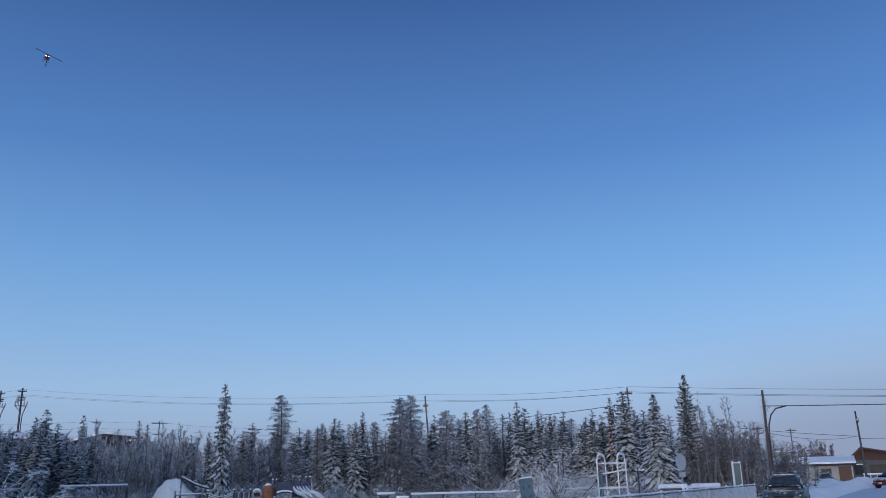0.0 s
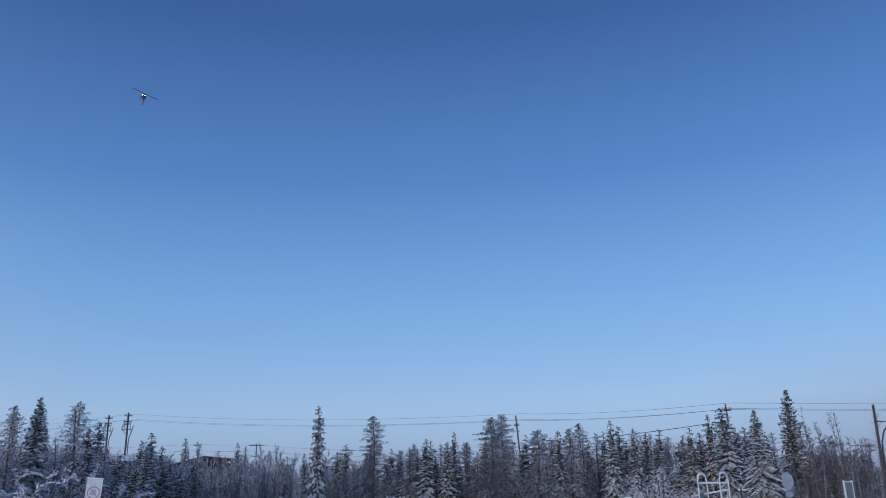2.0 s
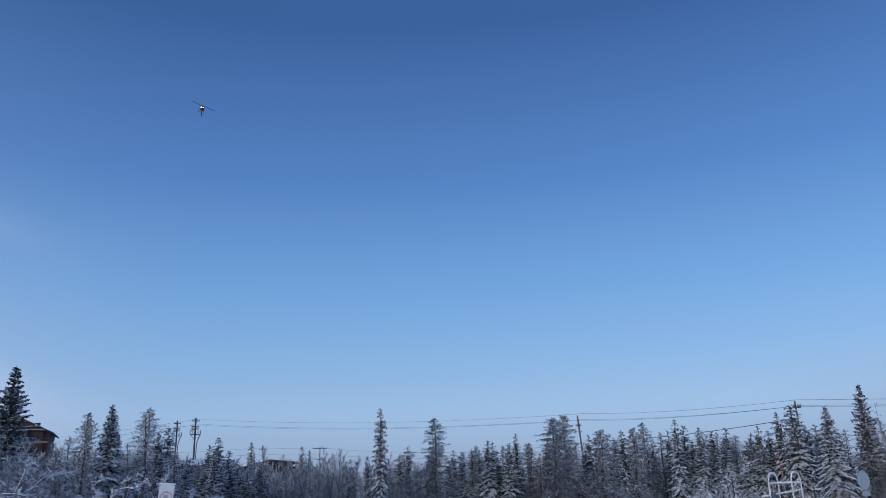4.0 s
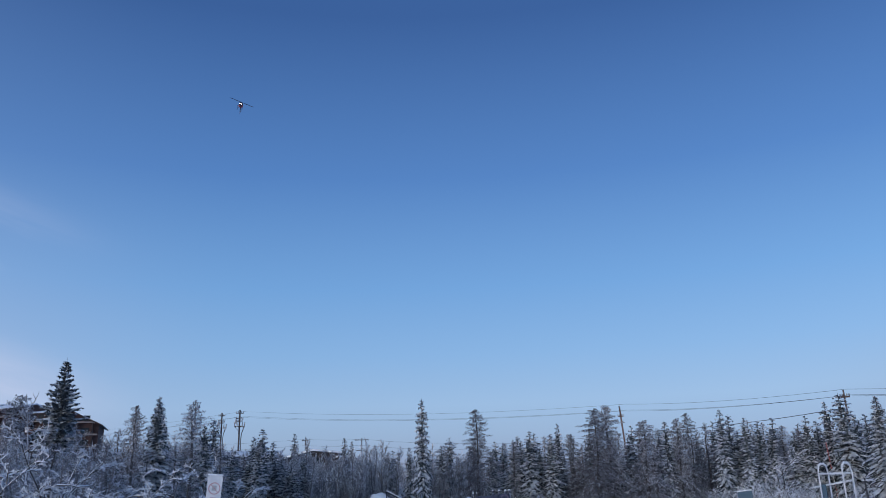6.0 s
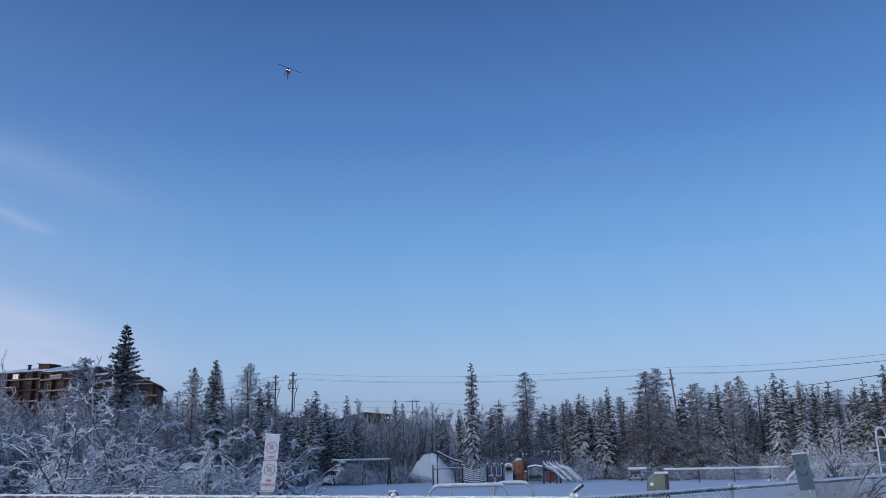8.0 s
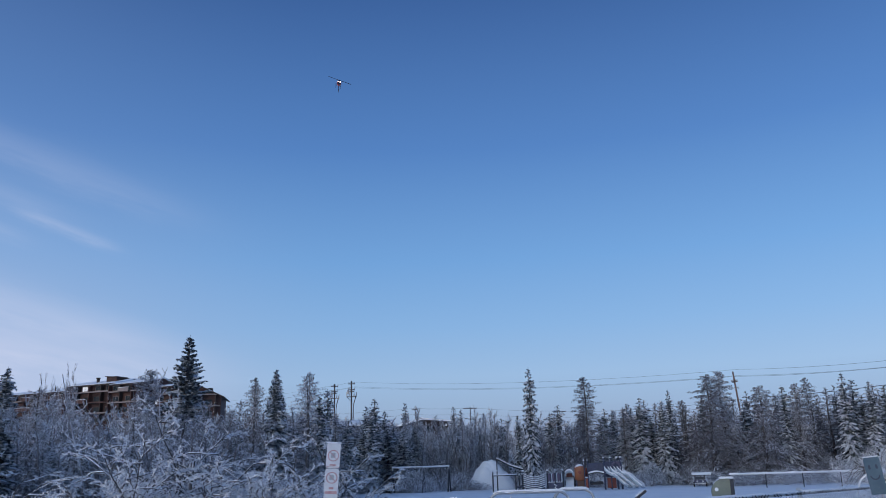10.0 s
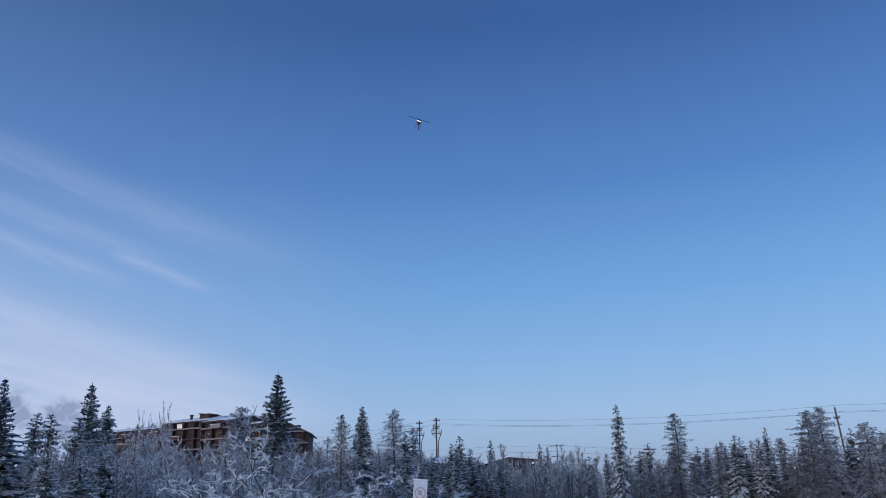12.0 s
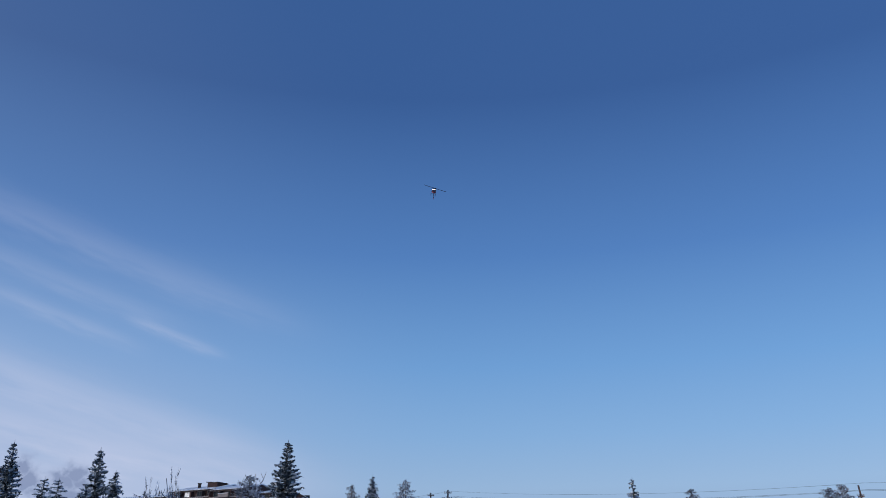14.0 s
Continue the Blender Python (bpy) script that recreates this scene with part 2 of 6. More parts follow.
WHITE_STEEL = material("white_painted_steel", (0.72, 0.74, 0.77), 0.5, second=(0.60, 0.63, 0.68), scale=6, frost=0.3)
DARK_STEEL = material("dark_steel", (0.05, 0.055, 0.07), 0.5, 0.3, scale=6, frost=0.12)
SIGN_WHITE = material("sign_white", (0.74, 0.74, 0.75), 0.5, second=(0.62, 0.63, 0.66), scale=7, frost=0.1)
SIGN_RED = material("faded_sign_red", (0.44, 0.20, 0.21), 0.6, second=(0.62, 0.42, 0.43), scale=25)
SIGN_BACK = material("bare_sign_aluminium", (0.46, 0.48, 0.50), 0.45, 0.3, scale=5, frost=0.15)
PANEL_BLUE = material("frosted_grey_blue_panel", (0.04, 0.09, 0.135), 0.6, second=(0.065, 0.12, 0.17), scale=6, frost=-0.2)
INK = material("dark_paint", (0.03, 0.05, 0.09), 0.6)
OLIVE = material("olive_plastic", (0.14, 0.165, 0.13), 0.5, second=(0.20, 0.225, 0.19), scale=5, frost=0.12)
PLAY_ORANGE = material("orange_plastic", (0.34, 0.12, 0.05), 0.45, second=(0.24, 0.085, 0.04), scale=4, frost=0.12)
PLAY_RED = material("red_plastic", (0.26, 0.06, 0.04), 0.45, scale=4, frost=0.1)
PLAY_BLUE = material("navy_plastic", (0.035, 0.045, 0.09), 0.5, second=(0.07, 0.08, 0.14), scale=4, frost=0.08)
PLAY_GREY = material("blue_grey_plastic", (0.30, 0.38, 0.46), 0.4, second=(0.40, 0.48, 0.56), scale=4, frost=0.28)
PLAY_MAUVE = material("mauve_plastic", (0.13, 0.10, 0.17), 0.5, scale=4, frost=0.12)
BROWN_SIDING = material("brown_wood_siding", (0.060, 0.028, 0.025), 0.8, second=(0.040, 0.020, 0.019), scale=1.2, bump=0.3, bump_scale=8)
TAN_SIDING = material("tan_wood_siding", (0.092, 0.040, 0.030), 0.8, second=(0.062, 0.028, 0.023), scale=1.2, bump=0.2)
DARK_TRIM = material("dark_brown_trim", (0.038, 0.027, 0.025), 0.8, scale=2)
BALCONY = material("pale_balcony_rail", (0.25, 0.21, 0.20), 0.7, scale=2, frost=0.2)
GLASS = material("window_glass", (0.03, 0.04, 0.05), 0.15, gloss=0.06)
# sky reflection in windows painted as pale glow; also the gable house lamp
GLINT_AND_LAMP_GLASS = material("sky_glint_and_lamp_glass", (0.85, 0.86, 0.88), 0.12, glow_strength=0.25)
BEIGE = material("beige_stucco", (0.40, 0.39, 0.36), 0.85, second=(0.33, 0.32, 0.30), scale=1.0, bump=0.2)
DOOR_BROWN = material("brown_door_paint", (0.12, 0.055, 0.036), 0.6, scale=3)
RUST_ROOF = material("rust_brown_roof", (0.095, 0.040, 0.033), 0.8, second=(0.065, 0.033, 0.028), scale=1.5, frost=0.1)
GREEN_CLAD = material("green_grey_cladding", (0.12, 0.15, 0.15), 0.7, scale=1.5, frost=0.1)
GREY_CLAD = material("grey_cladding", (0.10, 0.10, 0.115), 0.8, scale=1.5)
CAR_GREY = material("dark_car_paint", (0.045, 0.058, 0.072), 0.3, 0.4, second=(0.085, 0.10, 0.115), scale=4, frost=-0.05)
CAR_RED = material("red_car_paint", (0.20, 0.02, 0.035), 0.35, 0.2, second=(0.15, 0.03, 0.04), scale=4, frost=0.1)
CAR_SILVER = material("frosted_silver_paint", (0.45, 0.48, 0.52), 0.4, 0.3, scale=4, frost=0.3)
CAR_GLASS = material("car_glass", (0.02, 0.025, 0.03), 0.1, second=(0.05, 0.06, 0.07), scale=5)
LAMP_CLEAR = material("headlamp_plastic", (0.50, 0.53, 0.56), 0.2)
TYRE = material("tyre_rubber", (0.025, 0.025, 0.027), 0.85)
RED_PAINT = material("red_marker_paint", (0.50, 0.07, 0.08), 0.6, second=(0.62, 0.25, 0.25), scale=4)
HELI_DARK = material("dark_helicopter_paint", (0.03, 0.035, 0.06), 0.35, scale=1)
HELI_RED = material("red_helicopter_trim", (0.35, 0.05, 0.06), 0.4)
HELI_LAMP = material("landing_lamp", (1.0, 0.86, 0.82), 0.2, glow_strength=6.0)


# ---- mesh helpers ----
class Shape:
    """Points and faces of one mesh."""

    def __init__(self):
        self.v, self.f = [], []

    def face(self, *pts):
        i = len(self.v)
        self.v.extend(tuple(p) for p in pts)
        self.f.append(tuple(range(i, i + len(pts))))

    def box(self, lo, hi, m=None, chamfer=0.0):
        bm = bmesh.new()
        bmesh.ops.create_cube(bm, size=1)
        size = [b - a for a, b in zip(lo, hi)]
        for w in bm.verts:
            w.co = Vector([(a + b) / 2 + c * s for a, b, c, s in zip(lo, hi, w.co, size)])
        if chamfer:
            bmesh.ops.bevel(bm, geom=bm.edges[:], offset=min(chamfer, 0.45 * min(size)), segments=2, affect="EDGES", profile=0.6)
        self.take(bm, m)
        return self

    def take(self, bm, m=None):
        i = len(self.v)
        bm.verts.index_update()
        self.v.extend(tuple(m @ w.co if m else w.co) for w in bm.verts)
        self.f.extend(tuple(i + w.index for w in p.verts) for p in bm.faces)
        bm.free()

    def tube(self, pts, radii, sides=6, cap=True):
        pts = [Vector(p) for p in pts]
        if isinstance(radii, (int, float)):
            radii = [radii] * len(pts)
        start = len(self.v)
        side = None
        for k, p in enumerate(pts):
            d = (pts[min(k + 1, len(pts) - 1)] - pts[max(k - 1, 0)]).normalized()
            if side is None:
                side = d.orthogonal().normalized()
            side = (side - d * side.dot(d))
            side = side.normalized() if side.length > 1e-5 else d.orthogonal().normalized()
            up = d.cross(side)
            for j in range(sides):
                a = 2 * math.pi * j / sides
                self.v.append(tuple(p + (side * math.cos(a) + up * math.sin(a)) * radii[k]))
        for k in range(len(pts) - 1):
            for j in range(sides):
                a, b = start + k * sides + j, start + k * sides + (j + 1) % sides
                self.f.append((a, b, b + sides, a + sides))
        if cap:
            self.f.append(tuple(start + j for j in reversed(range(sides))))
            self.f.append(tuple(start + (len(pts) - 1) * sides + j for j in range(sides)))
        return self

    def lump(self, c, a, b, h):
        """A small pad of snow with half axes a, b (vectors) and height h, resting on what is below."""
        c, a, b = Vector(c), Vector(a), Vector(b)
        i = len(self.v)
        for p in (c + a, c + b, c - a, c - b, c + Vector((0, 0, h))):
            self.v.append(tuple(p))
        for j in range(4):
            k = (j + 1) % 4
            self.f.append((i + j, i + k, i + 4))

    def extrude(self, outline, lo, hi, axis="x"):
        """A solid of the outline (pairs) between two places along an axis."""
        n, i = len(outline), len(self.v)
        for d in (lo, hi):
            for a, b in outline:
                self.v.append({"x": (d, a, b), "y": (a, d, b), "z": (a, b, d)}[axis])
        for j in range(n):
            k = (j + 1) % n
            self.f.append((i + j, i + k, i + n + k, i + n + j))
        self.f.append(tuple(i + j for j in reversed(range(n))))
        self.f.append(tuple(i + n + j for j in range(n)))
        return self

    def mesh(self, name, mat, smooth=False):
        me = bpy.data.meshes.new(name)
        me.from_pydata(self.v, [], self.f)
        me.materials.append(mat)
        if smooth:
            me.polygons.foreach_set("use_smooth", [True] * len(me.polygons))
        me.update()
        return me


def part(name, shape, mat, parent=None, label="", smooth=False):
    ob = new(name, shape.mesh(name, mat, smooth))
    if parent:
        ob.parent = parent
    if label:
        ob["label"] = label
    return ob


def thing(name, label, category, group="", kind="", m=None):
    ob = new(name)
    ob.empty_display_size = 0.2
    tagged(ob, label, category, group, kind)
    if m:
        ob.matrix_basis = m
    return ob


def box(lo, hi, chamfer=0.0, m=None):
    return Shape().box(lo, hi, m, chamfer)


def tube(pts, radii, sides=8):
    return Shape().tube(pts, radii, sides)


def scaled(x, y, z, turn, sx, sy, sz):
    return pose(x, y, z, 0, 0, turn) @ Matrix.Diagonal((sx, sy, sz, 1))


# ---- ground ----
def spread_lines(lo, hi, fine_lo, fine_hi, step):
    """Lines that lie close together in the middle and ever further apart outside."""
    mid = list(np.arange(fine_lo, fine_hi + 0.01, step))
    out, d = [], step
    while mid[-1] < hi:
        d *= 1.35
        mid.append(min(mid[-1] + d, hi))
    d = step
    while mid[0] > lo:
        d *= 1.35
        mid.insert(0, max(mid[0] - d, lo))
    return mid


def ground_height(x, y):
    far = math.hypot(x, y)
    bumps = 0.05 * noise.noise(Vector((x * 0.25, y * 0.25, 0))) + 0.03 * noise.noise(Vector((x * 0.9, y * 0.9, 3)))
    # the rise under the apartment house
    u, v = min(1, max(0, (-92 - x) / 26)), min(1, max(0, (y - 95) / 55))
    rise = 9 * u * u * (3 - 2 * u) * v * v * (3 - 2 * v)
    return bumps * max(0.0, 1 - far / 140) - 0.03 + rise


gx, gy = spread_lines(-2500, 2500, -44, 40, 1.0), spread_lines(-2500, 2500, -4, 90, 1.0)
g = Shape()
g.v = [(x, y, ground_height(x, y)) for y in gy for x in gx]
g.f = [(j * len(gx) + i, j * len(gx) + i + 1, (j + 1) * len(gx) + i + 1, (j + 1) * len(gx) + i) for j in range(len(gy) - 1) for i in range(len(gx) - 1)]
tagged(part("ground", g, SNOW, smooth=True), "wide level ground under untouched blue-white snow", "ground", kind="structure")

ROAD_WAY = Vector((0.5, 0.866, 0))
ROAD_SIDE = Vector((0.866, -0.5, 0))
r = Shape()
rows, cols = 70, 9
for j in range(rows):
    s = -6 + (j / (rows - 1)) ** 1.5 * 150
    for i in range(cols):
        w = (i / (cols - 1) - 0.5) * 7.0
        p = Vector((-0.4, 0.3, 0)) + ROAD_WAY * s + ROAD_SIDE * (w - 0.9)
        rut = -0.025 * (math.exp(-((abs(w) - 1.0) / 0.35) ** 2)) + 0.02 * noise.noise(Vector((p.x * 0.8, p.y * 0.8, 7)))
        r.v.append((p.x, p.y, 0.075 + rut))
r.f = [(j * cols + i, j * cols + i + 1, (j + 1) * cols + i + 1, (j + 1) * cols + i) for j in range(rows - 1) for i in range(cols - 1)]
tagged(part("road", r, PACKED, smooth=True), "snow-packed street with shallow wheel ruts", "road", kind="structure")


def snow_bank(start, way, length, width, height, seed):
    s = Shape()
    n, k = int(length / 0.7) + 2, 9
    side = Vector((way.y, -way.x, 0))
    for j in range(n):
        q = j / (n - 1)
        for i in range(k):
            w = i / (k - 1) * 2 - 1
            p = Vector(start) + way * (q * length) + side * (w * width / 2)
            lump = 0.65 + 0.7 * noise.noise(Vector((p.x * 0.6, p.y * 0.6, seed))) + 0.25 * noise.noise(Vector((p.x * 2, p.y * 2, seed)))
            h = height * max(0.0, (1 - w * w)) * max(0.25, lump) * min(1, 6 * q * (1 - q) + 0.1)
            s.v.append((p.x, p.y, h - 0.06))
    s.f = [(j * k + i, j * k + i + 1, (j + 1) * k + i + 1, (j + 1) * k + i) for j in range(n - 1) for i in range(k - 1)]
    return tagged(part("snow_bank", s, SNOW, smooth=True), "lumpy ploughed snow bank along the street edge", "snow bank", group="ploughed snow", kind="stuff")


snow_bank((18.0, 45, 0), ROAD_WAY, 55, 3.2, 0.75, 2)
snow_bank((8.4, 7.0, 0), ROAD_WAY, 90, 2.4, 0.7, 5)
snow_bank((25.5, 72, 0), Vector((0.9, 0.43, 0)), 27, 8.0, 1.2, 9)

# ---- trees ----
def spruce(seed, height=8.0, width=2.6, tiers=34, snowy=1.0, spire=0.8, per=9, lift=0.0, gap=0.0, fine=1):
    """A spruce: tapered trunk and tiers of boughs, each a ragged frond with hanging sprays under a ridge of snow.
    lift turns the bough tips up, gap leaves air between the tiers, fine multiplies the side sprays."""
    rnd = random.Random(seed)
    top = thing("spruce_tree", "dark green spruce with snow-laden drooping boughs", "tree", "spruces of the wood edge")
    lean = (rnd.uniform(-0.1, 0.1), rnd.uniform(-0.1, 0.1))
    part("trunk", Shape().tube([(lean[0] * q * q, lean[1] * q * q, height * q - 0.1) for q in (0, 0.3, 0.6, 0.85, 1.0)], [0.13, 0.11, 0.075, 0.04, 0.012], 6), BARK, top)
    fol, snow = Shape(), Shape()
    clubby = rnd.uniform(0.0, 0.35)
    lopsided, phase = rnd.uniform(0.0, 0.14), rnd.uniform(0, 6.28)
    down = Vector((0, 0, -1))
    for k in range(tiers):
        q = 0.02 + 0.965 * (k / (tiers - 1)) ** 0.92
        r = width / 2 * ((1 - q) ** spire * (0.62 + 0.38 * min(1, (1 - q) / 0.2)) + 0.05) * (1 - 0.35 * math.exp(-((q - 0.03) / 0.05) ** 2))
        r *= (1 + clubby * math.exp(-((q - 0.9) / 0.05) ** 2)) * rnd.uniform(0.82, 1.14)
        n = max(3, round(per * (0.62 + 0.5 * (1 - q))))
        a0 = rnd.uniform(0, 6.28)
        for b in range(n):
            if rnd.random() < 0.05 + 0.1 * gap:
                continue
            a = a0 + 6.283 * b / n + rnd.uniform(-0.3, 0.3)
            length = r * rnd.uniform(0.72, 1.16) * (1 + lopsided * math.cos(a - phase))
            out, side = Vector((math.cos(a), math.sin(a), 0)), Vector((-math.sin(a), math.cos(a), 0))
            droop = rnd.uniform(0.45, 0.85) * (1 - q * 0.75) - 0.25 * q
            curl = lift * rnd.uniform(0.5, 1.2)
            root = Vector((lean[0] * q * q, lean[1] * q * q, height * q + rnd.uniform(-0.6, 0.6) * (1 - 0.7 * gap) * height / tiers))
            segs = 3 + (fine > 1) if length > 0.5 else 2
            wide = (0.135 - 0.03 * gap) * length + 0.045 - 0.01 * gap
            mids, halves = [], []
            for j in range(segs + 1):
                u = 0.08 + 0.92 * j / segs
                mids.append(root + out * (length * u) + down * (length * (droop * u * u - curl * u ** 3) + rnd.uniform(-0.02, 0.02)))
                halves.append(wide * (0.35 + 1.9 * u * (1 - u) * 1.25) * rnd.uniform(0.75, 1.2) if j < segs else 0.015)
            start = len(fol.v)
            for m_, h_ in zip(mids, halves):
                for t in (-1, 0, 1):
                    fol.v.append(tuple(m_ + side * (t * h_) + down * (abs(t) * h_ * rnd.uniform(0.3, 0.75))))
            for j in range(segs):
                for t in (0, 1):
                    i = start + j * 3 + t
                    fol.f.append((i, i + 1, i + 4, i + 3))
            for j in range(segs):
                for t in (-1, 1) * fine:
                    base = mids[j].lerp(mids[j + 1], rnd.random())
                    reach = halves[j] * rnd.uniform(1.2, 1.9) / fine ** 0.4 + 0.05
                    thick = (0.07 + 0.04 * length) / fine ** 0.6
                    fol.face(base - out * thick * 0.6 + down * 0.02, base + out * thick, base + side * (t * reach) + out * (reach * rnd.uniform(0.3, 0.9)) + down * (reach * rnd.uniform(0.0, 0.6 + 0.2 / fine)))
                c = mids[j].lerp(mids[j + 1], rnd.random())
                e = (out + side * rnd.uniform(-0.8, 0.8)) * (0.05 + 0.07 * min(1, length))
                fol.face(c - e, c + e, c + side * rnd.uniform(-0.1, 0.1) + down * rnd.uniform(0.14, 0.36) * (1.15 - 0.7 * q))
            if rnd.random() < 0.62 * snowy:
                j0, j1 = rnd.choice((0, 1, 1)) if segs > 2 else 0, segs if rnd.random() < 0.75 else segs - 1
                start, rows = len(snow.v), 0
                for j in range(j0, j1 + 1):
                    h_ = max(0.015, halves[j] * rnd.uniform(0.25, 0.75))
                    off = side * (halves[j] * rnd.uniform(-0.3, 0.3))
                    thick = (0.03 + 0.16 * h_) if j not in (j0, j1) else 0.015
                    c = mids[j] + off
                    snow.v.extend(tuple(p) for p in (c - side * h_ + down * (h_ * 0.35 - 0.012), c + Vector((0, 0, thick)), c + side * h_ + down * (h_ * 0.35 - 0.012)))
                    rows += 1
                for j in range(rows - 1):
                    for t in (0, 1):
                        i = start + j * 3 + t
                        snow.f.append((i, i + 1, i + 4, i + 3))
            for t in (-1, 1):
                if rnd.random() < 0.38 * snowy:
                    w = rnd.uniform(0.5, 1.0) * (0.03 + 0.05 * min(1, length))
                    way = (out * 0.6 + side * t + down * 0.6).normalized()
                    snow.lump(mids[segs // 2] + side * t * halves[segs // 2] * rnd.uniform(0.6, 1.1) + down * halves[segs // 2] * 0.35, way * w * 2.0, way.cross(Vector((0, 0, 1))).normalized() * w * 0.8, w * 0.6)
    # shaded inner twigs close to the trunk
    for k in range(int(150 * (1 - 0.6 * gap))):
        q = 0.03 + 0.85 * rnd.random()
        a, r = rnd.uniform(0, 6.283), width / 2 * (1 - q) ** spire * rnd.uniform(0.05, 0.5)
        c = Vector((math.cos(a) * r, math.sin(a) * r, height * q))
        e = Vector((-0.15 * math.sin(a), 0.15 * math.cos(a), 0.1))
        fol.face(c + e, c - e + Vector((0, 0, 0.2)), c + Vector((0.1 * math.cos(a), 0.1 * math.sin(a), -rnd.uniform(0.25, 0.5))))
    for j in range(5):
        a = j * 1.256
        fol.face((lean[0] - 0.05 * math.cos(a), lean[1] - 0.05 * math.sin(a), height * 0.955), (lean[0] + 0.05 * math.sin(a), lean[1] - 0.05 * math.cos(a), height * 0.955), (lean[0], lean[1], height * rnd.uniform(1.0, 1.02)))
    part("foliage", fol, NEEDLES, top)
    tagged(part("bough_snow", snow, BRANCH_SNOW, top, "loose snow on the boughs"), kind="stuff")
    return top


def larch(seed, height=8.0, width=3.0, boughs=95, dense=0.9):
    """A leafless larch: drooping plume-like boughs of very fine twigs, with rime along their backs."""
    rnd = random.Random(seed)
    top = thing("larch_tree", "leafless larch with grey-brown frosted twigs", "tree", "larches of the wood edge")
    sway = [(rnd.uniform(-0.12, 0.12), rnd.uniform(-0.12, 0.12)) for _ in range(6)]
    spine = [Vector((sway[k][0] * k / 5, sway[k][1] * k / 5, height * k / 5 - (0.1 if k == 0 else 0))) for k in range(6)]
    part("trunk", Shape().tube(spine, [0.14, 0.12, 0.09, 0.06, 0.035, 0.012], 6), BARK, top)
    tw, rime = Shape(), Shape()
    for k in range(boughs):
        q = 0.04 + 0.95 * ((k + rnd.random()) / boughs) ** 0.9
        i = min(4, int(q * 5))
        root = spine[i].lerp(spine[i + 1], q * 5 - i)
        r = width / 2 * ((1 - q) ** 0.52 * (0.6 + 0.4 * min(1, (1 - q) / 0.2)) + 0.05) * rnd.choice((0.55, 0.75, 0.95, 1.1, 1.3)) * (1 + 0.16 * math.sin(11 * q + 1.7 * seed))
        a = 2.4 * k + rnd.uniform(-0.5, 0.5)
        out, side = Vector((math.cos(a), math.sin(a), 0)), Vector((-math.sin(a), math.cos(a), 0))
        rise = rnd.uniform(-0.15, 0.25) + 0.4 * q
        n = int((5 + r * 13) * dense)
        fan = 0.22 * r + 0.05

        def along(u):
            return root + out * (r * u) + Vector((0, 0, rise * r * u - 0.65 * (1 - 0.75 * q) * r * u * u))

        for j in range(n):
            u = 0.1 + 0.9 * (j + rnd.random()) / n
            c = along(u) + side * (rnd.uniform(-1, 1) * fan * (1.15 - u)) + Vector((0, 0, rnd.uniform(-0.10, 0.02)))
            for turn in range(4):
                d = (out * rnd.uniform(-0.2, 0.9) + side * rnd.uniform(-0.9, 0.9) + Vector((0, 0, -1.3 if turn == 0 else rnd.uniform(-1.0, 0.35)))).normalized()
                ln = rnd.uniform(0.10, 0.27) * (1.15 - 0.4 * u) * (0.55 + 0.55 * (1 - q))
                e = d.orthogonal().normalized() * rnd.uniform(0.010, 0.022)
                tw.face(c - e, c + e, c + d * ln)
        for j in range(1 + int(3 * r)):
            u = rnd.uniform(0.3, 1.0)
            p, p2 = along(u), along(min(1.08, u + rnd.uniform(0.08, 0.16)))
            w = rnd.uniform(0.010, 0.024)
            sh = side * (rnd.uniform(-1, 1) * fan * (1.1 - u))
            rime.face(p + sh - side * w, p + sh + side * w, p2 + sh * 1.3 + Vector((0, 0, -0.03)))
    part("crown", tw, LARCH_TWIGS, top)
    tagged(part("bough_rime", rime, HOAR, top, "white rime along the boughs"), kind="stuff")
    return top


